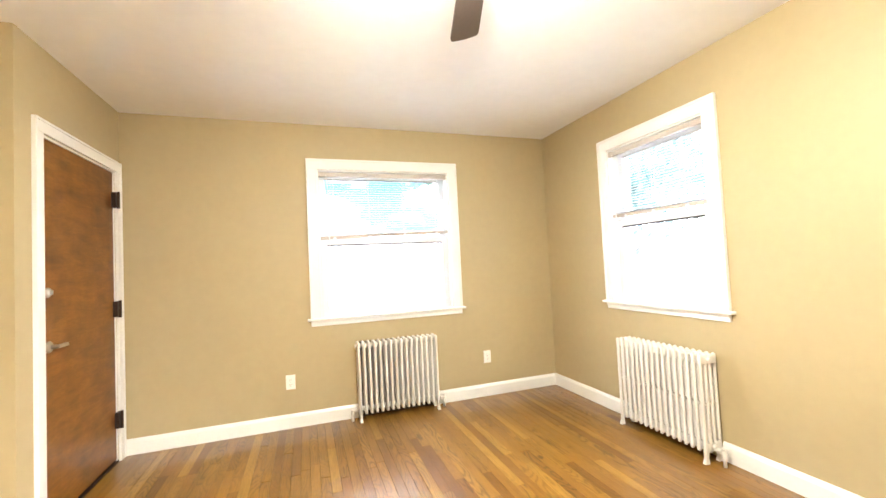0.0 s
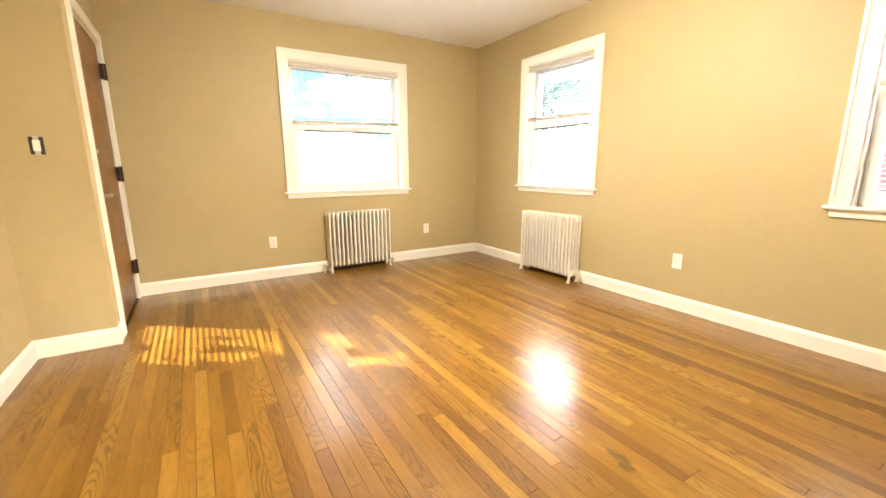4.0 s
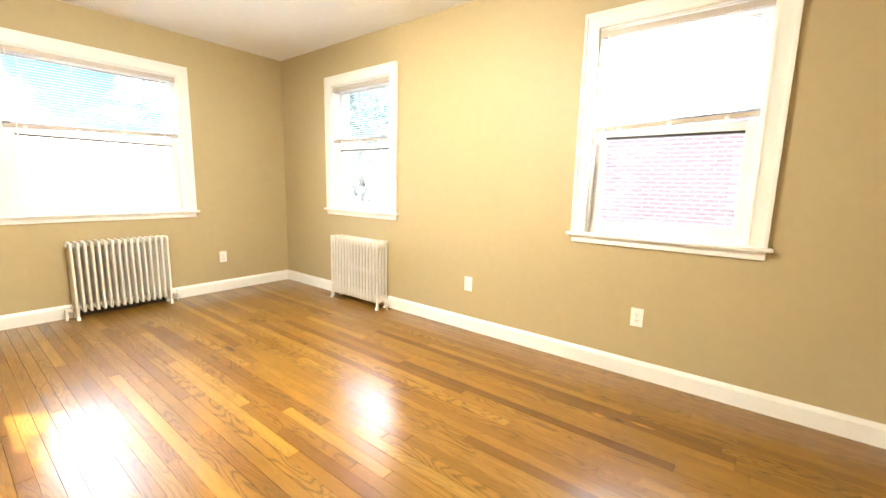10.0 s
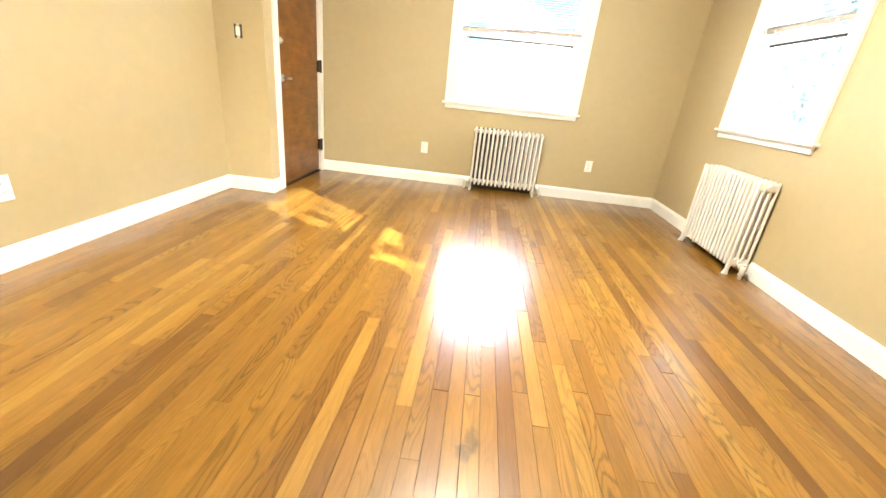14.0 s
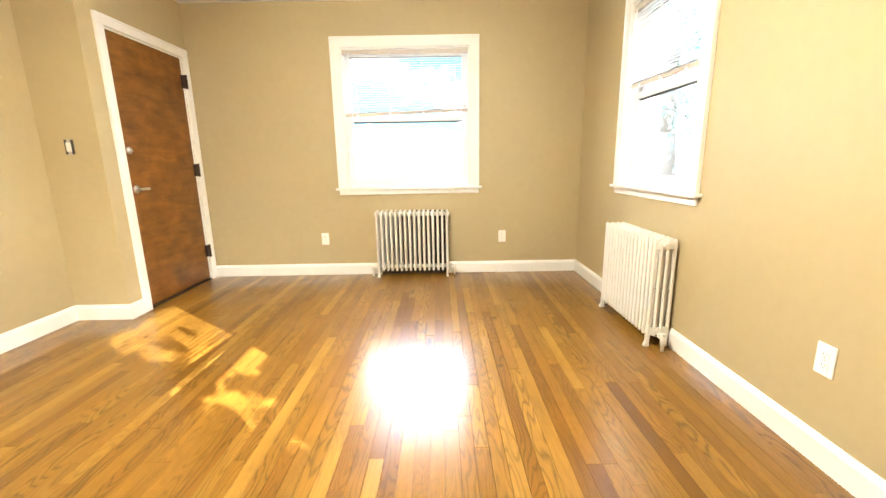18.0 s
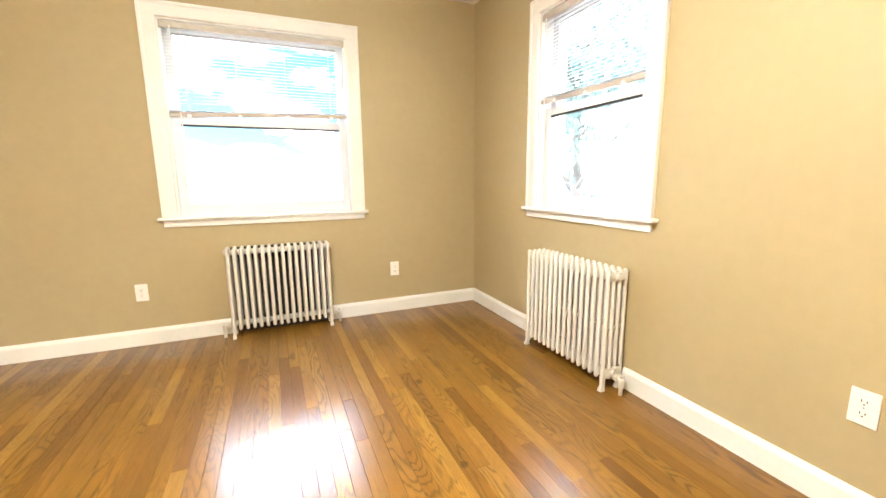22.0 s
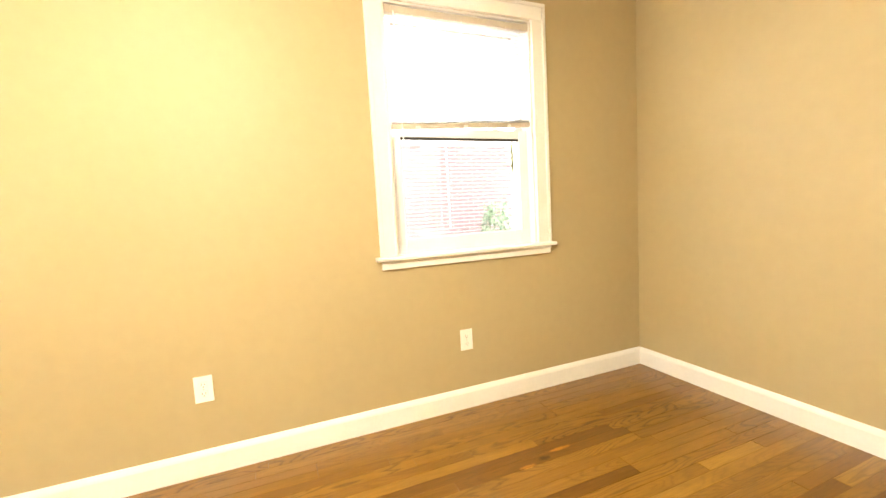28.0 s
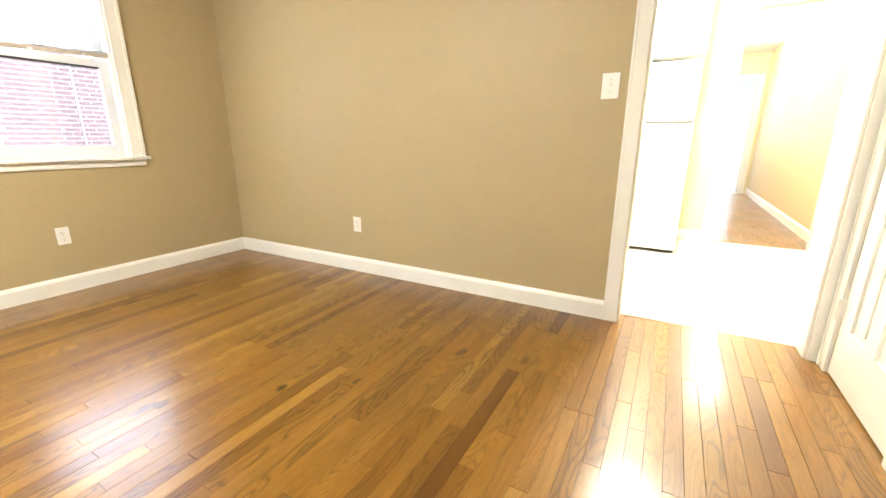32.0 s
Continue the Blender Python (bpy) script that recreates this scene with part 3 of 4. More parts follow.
# ---- blinds ----
def blind(label, width, at, turn, tilt, wand, left, right):
    """A raised-half mini blind inside the window's recess, in the window's own directions; left and right: heights of the bottom rail's lower edge."""
    t = thing("window_blind", at, label, "blind", "window blinds", turn=turn)
    h = width / 2 - 0.016
    lean = (right - left) / (2 * h)
    mid = (left + right) / 2
    bm = boxed(-h, h, 0.001, 0.027, HEAD - 0.056, HEAD - 0.022, bevel=0.003)
    box(bm, -h - 0.002, -h + 0.030, -0.001, 0.029, HEAD - 0.058, HEAD - 0.020, bevel=0.002)
    box(bm, h - 0.030, h + 0.002, -0.001, 0.029, HEAD - 0.058, HEAD - 0.020, bevel=0.002)
    part("headrail", bm, M_RAIL, t)
    prof = [(-0.0110, 0.0), (0.0, 0.0016), (0.0110, 0.0), (0.0110, -0.0003), (0.0, 0.0013), (-0.0110, -0.0003)]

    def slat_mesh(angle, slope):
        c, s = math.cos(radians(angle)), math.sin(radians(angle))
        bm = sweep(bmesh.new(), [(o * c - u * s, o * s + u * c) for o, u in prof], (-h, 0, -h * slope), (h, 0, h * slope), (0, 1, 0))
        return mesh_of(bm, "slat", M_SLAT)

    top, low, pitch = HEAD - 0.074, max(left, right) + 0.048, 0.0205
    count = int((top - low) / pitch) + 1
    level = slat_mesh(tilt, 0.0)
    leaning = [slat_mesh(tilt, lean * f) for f in (0.25, 0.5, 0.75)]
    for k in range(count):
        near = k - (count - 4)
        ob = new("slat", level if near < 0 else leaning[min(near, 2)])
        ob.parent, ob.location = t, (0, 0.0145, top - k * pitch)
    stacked = slat_mesh(0, lean)
    for k in range(5):
        ob = new("slat", stacked)
        ob.parent, ob.location = t, (0, 0.0145, mid + 0.0275 + k * 0.0026)
    bm = boxed(-h, h, 0.003, 0.026, mid, mid + 0.026, bevel=0.004)
    for v in bm.verts:
        v.co.z += v.co.x * lean
    part("bottom_rail", bm, M_RAIL, t, "bottom rail, its beige standing for backlit shade")
    for f in (-0.80, -0.27, 0.27, 0.80) if width > 1.0 else (-0.66, 0.0, 0.66):
        bm = bmesh.new()
        for y in (0.0012, 0.0278):
            tube(bm, (f * h, y, mid + f * h * lean + 0.01), (f * h, y, HEAD - 0.05), 0.0007, n=6)
        part("ladder_cord", bm, M_SLAT, t)
        z = mid + f * h * lean
        part("cord_clip", boxed(f * h - 0.012, f * h + 0.012, 0.0008, 0.0265, z - 0.003, z + 0.014, bevel=0.002), M_SLAT, t)
    bm = tube(bmesh.new(), (-h * 0.90, -0.004, HEAD - 0.055), (-h * 0.87, -0.007, HEAD - 0.055 - wand), 0.0035, n=8)
    tube(bm, (-h * 0.90, -0.004, HEAD - 0.055), (-h * 0.90, 0.004, HEAD - 0.045), 0.002, n=6)
    part("tilt_wand", bm, M_PLATE, t, "clear plastic tilt wand")
    return t


blind("white slatted mini blind, pulled half up, slats open", WIN_A[1] - WIN_A[0], ((WIN_A[0] + WIN_A[1]) / 2, YN, 0), 0, 14, 0.80, 1.522, 1.556)
blind("white slatted mini blind, pulled half up, slats open", WIN_B[1] - WIN_B[0], (XE, (WIN_B[0] + WIN_B[1]) / 2, 0), -90, 14, 0.62, 1.570, 1.558)
blind("white slatted mini blind, pulled half up, glaring in the sun", WIN_C[1] - WIN_C[0], (XE, (WIN_C[0] + WIN_C[1]) / 2, 0), -90, 8, 0.62, 1.513, 1.545)


# ---- radiators ----
def radiator(label, at, turn):
    """A cast-iron column radiator. Local x along it, -y into the room, origin on the floor at its back."""
    t = thing("radiator", at, label, "radiator", "cast-iron radiators", turn=turn)
    count, pitch, deep = 16, 0.0447, 0.140
    z0, z1 = 0.060, 0.645

    def section():
        bm = bmesh.new()
        for k in range(4):
            y = -0.013 - k * (deep - 0.026) / 3
            rings = [(0.004, z0), (0.0110, z0 + 0.004), (0.0128, z0 + 0.016), (0.0118, z0 + 0.05), (0.0118, z1 - 0.05), (0.0128, z1 - 0.016), (0.0110, z1 - 0.004), (0.004, z1)]
            made = set(bm.verts)
            lathe(bm, rings, n=10, at=(0, 0, 0), closed=True)
            column = [v for v in bm.verts if v not in made]
            bmesh.ops.scale(bm, vec=(1.0, 0.95, 1), verts=column)
            bmesh.ops.translate(bm, vec=(0, y, 0), verts=column)
        for z in (z0 + 0.035, z1 - 0.035):
            box(bm, -0.0105, 0.0105, -deep + 0.006, -0.006, z - 0.027, z + 0.027, bevel=0.008)
            tube(bm, (-pitch / 2, -deep * 0.5, z), (pitch / 2, -deep * 0.5, z), 0.019, n=14)
        box(bm, -0.005, 0.005, -deep + 0.024, -0.024, 0.337, 0.355, bevel=0.004)
        return mesh_of(bm, "section", M_RAD, smooth=False)

    me = section()
    for f in me.polygons:
        f.use_smooth = True
    bm = bmesh.new()
    rings = [[bm.verts.new((sx * w, sy * d + lean, z)) for sx, sy in ((-1, -1), (1, -1), (1, 1), (-1, 1))] for w, d, lean, z in ((0.012, 0.017, -0.006, 0.0), (0.012, 0.016, -0.006, 0.008), (0.0095, 0.010, -0.002, 0.034), (0.0115, 0.013, 0.0, z0 + 0.02))]
    for low_ring, high_ring in zip(rings, rings[1:]):
        for i in range(4):
            bm.faces.new((low_ring[i], low_ring[(i + 1) % 4], high_ring[(i + 1) % 4], high_ring[i]))
    bm.faces.new(rings[0][::-1])
    bm.faces.new(rings[-1])
    bmesh.ops.bevel(bm, geom=list(bm.edges), offset=0.0015, segments=1, affect="EDGES")
    leg = mesh_of(bm, "leg", M_RAD)
    for k in range(count):
        ob = new("section", me)
        ob.parent, ob.location = t, ((k - (count - 1) / 2) * pitch, 0, 0)
        if k in (0, count - 1):
            for y in (-0.016, -deep + 0.016):
                foot = new("leg", leg)
                foot.parent, foot.location = ob, (0, y, 0)
    half = count * pitch / 2
    for s in (-1, 1):
        for z in (z0 + 0.035, z1 - 0.035):
            part("end_plug", tube(bmesh.new(), (s * (half - 0.008), -deep / 2, z), (s * (half + 0.004), -deep / 2, z), 0.016, n=8), M_RAD, t)
    # valve on one end, union on the other
    zz = z0 + 0.020
    bm = tube(bmesh.new(), (half, -deep / 2, zz), (half + 0.040, -deep / 2, zz), 0.011)
    tube(bm, (half + 0.010, -deep / 2, zz), (half + 0.028, -deep / 2, zz), 0.019, n=6)
    part("union_nut", bm, M_RAD, t)
    bm = lathe(bmesh.new(), [(0.010, 0.0), (0.010, 0.030), (0.014, 0.036), (0.016, 0.056), (0.016, 0.080), (0.012, 0.088), (0.007, 0.090)], n=14, at=(half + 0.048, -deep / 2, 0), closed=True)
    part("valve", bm, M_RAD, t, smooth=True)
    bm = lathe(bmesh.new(), [(0.005, 0.089), (0.005, 0.098), (0.014, 0.100), (0.014, 0.106), (0.009, 0.108)], n=12, at=(half + 0.048, -deep / 2, 0), closed=True)
    part("valve_handle", bm, M_RAD, t)
    bm = tube(bmesh.new(), (-half, -deep / 2, zz), (-half - 0.036, -deep / 2, zz), 0.011)
    tube(bm, (-half - 0.040, -deep / 2, 0.0), (-half - 0.040, -deep / 2, zz + 0.012), 0.012)
    tube(bm, (-half - 0.008, -deep / 2, zz), (-half - 0.022, -deep / 2, zz), 0.018, n=6)
    part("return_pipe", bm, M_RAD, t)
    return t


radiator("cream painted cast-iron column radiator below the wide window", (0.617, 3.488, 0), 0)
radiator("cream painted cast-iron column radiator below the window with trees", (2.236, 2.105, 0), -90)


# dark panel added behind the radiator, standing in for shade between its sections
solid("gap_shade_panel", boxed(0.617 - 0.322, 0.617 + 0.322, YN - 0.004, YN, 0.0, 0.635), M_GAP_SHADE, "dark panel behind the radiator, standing in for shade in its gaps", "wall patch")


# ---- outlets and switches ----
def outlet(at, turn, label="white plastic duplex wall outlet"):
    """Local -y looks into the room."""
    t = thing("wall_outlet", at, label, "outlet", "wall outlets", turn=turn)
    part("plate", boxed(-0.036, 0.036, -0.006, 0.0, -0.058, 0.058, bevel=0.003), M_PLATE, t)
    for z in (0.020, -0.020):
        r = part("receptacle", boxed(-0.0165, 0.0165, -0.0078, -0.003, z - 0.0140, z + 0.0140, bevel=0.004), M_PLATE, t)
        for x, hgt in ((-0.0065, 0.0045), (0.0065, 0.0035)):
            part("slot", boxed(x - 0.0011, x + 0.0011, -0.0082, -0.006, z + 0.002 - hgt, z + 0.002 + hgt), M_SLOT, r)
        part("ground_hole", tube(bmesh.new(), (0, -0.0082, z - 0.0085), (0, -0.006, z - 0.0085), 0.0024, n=10), M_SLOT, r)
    part("screw", tube(bmesh.new(), (0, -0.0070, 0), (0, -0.004, 0), 0.003, n=10), M_SCREW, t)
    return t


outlet((-0.258, YN, 0.367), 0)
outlet((1.501, YN, 0.365), 0)
outlet((XE, 0.846, 0.384), -90)
outlet((XE, -0.418, 0.384), -90)
outlet((0.824, YS, 0.375), 180)
outlet((XW, 0.669, 0.375), 90)

sw = thing("light_switch", (-0.905, YS, 1.265), "glossy white single switch plate beside the kitchen doorway", "switch", turn=180)
part("plate", boxed(-0.042, 0.042, -0.006, 0.0, -0.062, 0.062, bevel=0.003), M_PLATE, sw)
for x in (0.0,):
    part("toggle", boxed(x - 0.005, x + 0.005, -0.015, -0.004, 0.000, 0.012, bevel=0.002), M_PLATE, sw)
    for z in (-0.030, 0.030):
        part("screw", tube(bmesh.new(), (x, -0.0070, z), (x, -0.004, z), 0.003, n=10), M_SCREW, sw)

bare = thing("uncovered_switch", (-1.598, YJ, 1.233), "bare wall switch in an open dark box, its cover plate missing", "switch")
part("box_opening", boxed(-0.031, 0.031, -0.0015, 0.0, -0.048, 0.048), M_SLOT, bare, "dark open switch box")
part("yoke", boxed(-0.012, 0.012, -0.004, -0.001, -0.052, 0.052, bevel=0.001), M_SCREW, bare, "steel mounting strap")
part("switch_body", boxed(-0.016, 0.016, -0.010, -0.003, -0.030, 0.030, bevel=0.003), M_PLATE, bare, "white switch body")
part("toggle", boxed(-0.0045, 0.0045, -0.020, -0.009, 0.0, 0.011, bevel=0.002), M_PLATE, bare)


# ---- entry door ----
def casing(name, label, y0, y1, z1, wide, at, turn, depth):
    """Flat door casing and jamb lining round an opening from y0 to y1 along the wall; local x along the wall, -y into the room."""
    c = tagged(new(name), label, "door frame", kind="structure")
    c.matrix_world = pose(*at, 0, 0, turn)
    for a, b, edge in ((y0 - wide, y0, -1), (y1, y1 + wide, 1)):
        bm = boxed(a, b, -0.018, 0.0, 0.0, z1, bevel=0.003)
        x = a if edge < 0 else b
        box(bm, x - 0.007, x + 0.007, -0.023, 0.0, 0.0, z1 + wide, bevel=0.003)
        part("side_casing", bm, M_TRIM, c)
    bm = boxed(y0 - wide + 0.007, y1 + wide - 0.007, -0.018, 0.0, z1, z1 + wide, bevel=0.003)
    box(bm, y0 - wide - 0.007, y1 + wide + 0.007, -0.023, 0.0, z1 + wide - 0.007, z1 + wide + 0.007, bevel=0.003)
    part("head_casing", bm, M_TRIM, c)
    for a, b in ((y0, y0 + 0.012), (y1 - 0.012, y1)):
        part("side_jamb", boxed(a + 0.0005, b - 0.0005, 0.0005, depth, 0.0, z1 - 0.0005), M_TRIM, c)
    part("head_jamb", boxed(y0 + 0.012, y1 - 0.012, 0.0005, depth, z1 - 0.012, z1 - 0.0005), M_TRIM, c)
    return c


# door wall looks east: local x = +y of the room
casing("door_frame_1", "white painted casing round the wooden entry door", DOOR1[0], DOOR1[1], DOOR1[3], 0.064, (XD, 0, 0), 90, 0.155)
door1 = tagged(new("door_1"), "closed flush entry door, mottled orange-brown stained veneer", "door", kind="structure")
door1.matrix_world = pose(XD, 0, 0, 0, 0, 90)
part("slab", boxed(DOOR1[0] + 0.014, DOOR1[1] - 0.014, 0.006, 0.050, 0.022, DOOR1[3] - 0.014, bevel=0.002), M_DOOR, door1)
for z in (1.836, 1.060, 0.289):
    hx = DOOR1[1] - 0.008
    bm = boxed(hx - 0.030, hx + 0.014, -0.0215, 0.006, z - 0.055, z + 0.055, bevel=0.004)
    hinge = part("hinge", bm, M_BRONZE, door1, "large dark bronze hinge")
    part("knuckle", tube(bmesh.new(), (hx, -0.026, z - 0.060), (hx, -0.026, z + 0.060), 0.010), M_BRONZE, hinge)
bolt = part("deadbolt", lathe(bmesh.new(), [(0.026, 0.0), (0.026, 0.006), (0.020, 0.012), (0.012, 0.014)], n=20, closed=True), M_NICKEL, door1, "round satin deadbolt")
bolt.matrix_local = pose(DOOR1[0] + 0.062, 0.006, 1.215, 90, 0, 0)
part("thumb_turn", boxed(-0.004, 0.004, -0.011, 0.011, 0.012, 0.026, bevel=0.002), M_NICKEL, bolt)
rose = part("lever_rose", lathe(bmesh.new(), [(0.030, 0.0), (0.030, 0.005), (0.024, 0.011), (0.011, 0.014), (0.011, 0.045)], n=20, closed=True), M_NICKEL, door1, "satin lever handle")
rose.matrix_local = pose(DOOR1[0] + 0.070, 0.006, 0.930, 90, 0, 0)
part("lever", boxed(-0.010, 0.082, -0.010, 0.010, 0.036, 0.052, bevel=0.006), M_NICKEL, rose)
part("threshold", boxed(DOOR1[0] + 0.001, DOOR1[1] - 0.001, -0.004, 0.14, 0.002, 0.012, bevel=0.003), M_BRONZE, door1, "dark worn threshold")


# ---- closet door and kitchen doorway ----
casing("door_frame_2", "white painted casing round the closet door", DOOR2[0], DOOR2[1], DOOR2[3], 0.064, (XC, 0, 0), 90, 0.115)
door2 = tagged(new("door_2"), "closed white painted panel door of the closet", "door", kind="structure")
door2.matrix_world = pose(XC, 0, 0, 0, 0, 90)
a0, a1, z1 = DOOR2[0] + 0.014, DOOR2[1] - 0.014, DOOR2[3] - 0.014
bm = bmesh.new()
xs = (a0, a0 + 0.105, (a0 + a1) / 2 - 0.045, (a0 + a1) / 2 + 0.045, a1 - 0.105, a1)
zs = (0.012, 0.24, 0.86, 1.02, 1.62, 1.72, 1.90, z1)
for i in (0, 2, 4):
    box(bm, xs[i], xs[i + 1], -0.004, 0.031, zs[0], zs[-1])
for j in (0, 2, 4, 6):
    for i in (1, 3):
        box(bm, xs[i], xs[i + 1], -0.004, 0.031, zs[j], zs[j + 1])
part("stile_frame", bm, M_TRIM, door2)
for i in (1, 3):
    for j in (1, 3, 5):
        bm = boxed(xs[i], xs[i + 1], 0.006, 0.028, zs[j], zs[j + 1])
        box(bm, xs[i] + 0.028, xs[i + 1] - 0.028, -0.001, 0.008, zs[j] + 0.028, zs[j + 1] - 0.028, bevel=0.006)
        part("panel", bm, M_TRIM, door2)
for z in (0.30, 1.02, 1.78):
    hg = part("hinge", boxed(DOOR2[0] - 0.004, DOOR2[0] + 0.016, -0.021, -0.003, z - 0.045, z + 0.045, bevel=0.002), M_TRIM, door2, "painted-over hinge")
    part("knuckle", tube(bmesh.new(), (DOOR2[0] + 0.006, -0.024, z - 0.045), (DOOR2[0] + 0.006, -0.024, z + 0.045), 0.006), M_TRIM, hg)
knob = part("knob", lathe(bmesh.new(), [(0.026, 0.0), (0.026, 0.005), (0.011, 0.010), (0.011, 0.030), (0.024, 0.040), (0.027, 0.052), (0.018, 0.064)], n=18, closed=True), M_NICKEL, door2, smooth=True)
knob.matrix_local = pose(a1 - 0.06, -0.004, 0.95, 90, 0, 0)

casing("door_frame_3", "white painted casing of the doorway to the kitchen", -OPEN_K[1], -OPEN_K[0], OPEN_K[3], 0.066, (0, YS, 0), 180, 0.130)


# ---- ceiling fan ----
fan = thing("ceiling_fan", (0.425, 0.99, ZC), "five-blade ceiling fan with dark walnut blades and lit frosted shades", "ceiling fan")
part("canopy", lathe(bmesh.new(), [(0.072, 0.0), (0.074, -0.012), (0.066, -0.035), (0.040, -0.052), (0.030, -0.060)], n=28, closed=True), M_BRASS, fan, smooth=True)
part("motor_housing", lathe(bmesh.new(), [(0.030, -0.055), (0.085, -0.066), (0.118, -0.085), (0.124, -0.120), (0.118, -0.160), (0.090, -0.185), (0.060, -0.195)], n=32, closed=True), M_BRASS, fan, smooth=True)
part("switch_housing", lathe(bmesh.new(), [(0.055, -0.194), (0.060, -0.205), (0.060, -0.245), (0.050, -0.262), (0.020, -0.272)], n=24, closed=True), M_BRASS, fan, smooth=True)
for k in range(5):
    turn = 73 + 72 * k
    bm = bmesh.new()
    box(bm, 0.085, 0.235, -0.014, 0.014, -0.197, -0.190, bevel=0.002)
    box(bm, 0.205, 0.285, -0.042, 0.042, -0.197, -0.192, bevel=0.002)
    iron = part("blade_iron", bm, M_BRASS, fan)
    iron.matrix_local = pose(0, 0, 0, 0, 0, turn)
    bm = bmesh.new()
    outline = [(0.215, -0.052), (0.640, -0.067), (0.658, -0.064), (0.668, -0.054), (0.674, 0.0), (0.668, 0.054), (0.658, 0.064), (0.640, 0.067), (0.215, 0.052)]
    low = [bm.verts.new((x, y, -0.0035)) for x, y in outline]
    high = [bm.verts.new((x, y, 0.0035)) for x, y in outline]
    bm.faces.new(low[::-1])
    bm.faces.new(high)
    for i in range(len(outline)):
        bm.faces.new((low[i], low[(i + 1) % len(outline)], high[(i + 1) % len(outline)], high[i]))
    blade = part("blade", bm, M_BLADE, fan)
    blade.matrix_local = pose(0, 0, -0.204, 0, 0, turn) @ pose(0, 0, 0, -13, 0, 0)
for k in range(4):
    turn = -3 + 90 * k
    arm = part("lamp_arm", tube(bmesh.new(), (0.045, 0, -0.235), (0.092, 0, -0.262), 0.010), M_BRASS, fan)
    arm.matrix_local = pose(0, 0, 0, 0, 0, turn)
    bm = lathe(bmesh.new(), [(0.022, 0.0), (0.030, -0.012), (0.036, -0.040), (0.046, -0.075), (0.060, -0.098), (0.056, -0.098), (0.040, -0.072), (0.028, -0.035), (0.018, -0.010)], n=24)
    shade = part("shade", bm, M_SHADE, fan, "glowing frosted glass shade", smooth=True)
    shade.matrix_local = pose(0, 0, 0, 0, 0, turn) @ pose(0.090, 0, -0.258, 0, -38, 0)
    # the shade throws most of its bulb's light outwards and down
    throw = new("fan_lamp", bpy.data.lights.new("fan_lamp", "SPOT"))
    throw.data.energy, throw.data.color, throw.data.shadow_soft_size = BULB * 1.9 * (1.24, 1.08, 0.64, 1.45)[k], (1.0, 0.91, 0.72), 0.026
    throw.data.spot_size, throw.data.spot_blend = radians(165), 1.0
    throw.matrix_world = fan.matrix_world @ pose(0, 0, 0, 0, 0, turn) @ pose(0.090, 0, -0.258, 0, -38, 0) @ pose(0, 0, -0.118)
    bulb = new("fan_bulb", bpy.data.lights.new("fan_bulb", "POINT"))
    bulb.data.energy, bulb.data.color, bulb.data.shadow_soft_size = BULB * 0.42 * (1.24, 1.08, 0.64, 1.45)[k], (1.0, 0.91, 0.72), 0.026
    bulb.matrix_world = fan.matrix_world @ pose(0, 0, 0, 0, 0, turn) @ pose(0.090, 0, -0.258, 0, -38, 0) @ pose(0, 0, -0.118)
for x, y, low in ((0.052, 0.020, -0.395), (-0.045, 0.030, -0.345)):
    bm = tube(bmesh.new(), (x, y, -0.245), (x, y, low), 0.0013, n=6)
    chain = part("pull_chain", bm, M_BRASS, fan)
    part("chain_knob", lathe(bmesh.new(), [(0.002, low), (0.006, low - 0.006), (0.007, low - 0.020), (0.003, low - 0.026)], n=10, at=(x, y, 0), closed=True), M_BRASS, chain)


# ---- kitchen and hall beyond the doorway ----
KX0, KX1, KZ = -2.60, 0.60, 2.51
solid("kitchen_floor", boxed(KX0, KX1, YH - 0.02, YK + 0.002, -0.05, 0.003), M_TILE, "pale cream kitchen floor, bright with light", "floor")
wall("wall_kitchen_west", "x", KX0 - 0.1, KX0, YH, YK, -0.05, KZ + 0.1, [], M_KWALL, "kitchen wall, tan lightened for strong light")
wall("wall_kitchen_east", "x", KX1, KX1 + 0.1, YH, YK, -0.05, KZ + 0.1, [], M_KWALL, "kitchen wall, tan lightened for strong light")
wall("wall_kitchen_south", "y", YH - 0.12, YH, KX0 - 0.1, KX1 + 0.1, -0.05, KZ + 0.1, [OPEN_H], M_KWALL, "wall with the doorway to the hall, tan lightened for strong light")
solid("kitchen_ceiling", boxed(KX0 - 0.1, KX1 + 0.1, YH - 0.12, YK, KZ, KZ + 0.05), M_CEIL, "white kitchen ceiling", "ceiling")
casing("door_frame_4", "white painted casing of the doorway to the hall", -OPEN_H[1], -OPEN_H[0], OPEN_H[3], 0.066, (0, YH, 0), 180, 0.120)
baseboard((OPEN_H[1] + 0.074, YH), (-1.32, YH), (0, 1))
baseboard((KX0, YH), (OPEN_H[0] - 0.074, YH), (0, 1))
baseboard((KX0, YH), (KX0, YK), (1, 0))

HY = -9.0
solid("hall_floor", boxed(-2.53, -1.50, HY, YH - 0.02, -0.05, 0.0), M_OAK_JOINED, "golden oak hall floor", "floor")
wall("wall_hall_west", "x", -2.63, -2.53, HY, YH - 0.12, -0.05, KZ + 0.1, [], M_KWALL, "hall wall, tan lightened for strong light")
wall("wall_hall_east", "x", -1.50, -1.40, HY, YH - 0.12, -0.05, KZ + 0.1, [], M_KWALL, "hall wall, tan lightened for strong light")
wall("wall_hall_end", "y", HY - 0.1, HY, -2.63, -1.40, -0.05, KZ + 0.1, [(-2.41, -1.66, -0.01, 2.08)], M_KWALL, "wall at the hall's end, tan lightened for strong light")
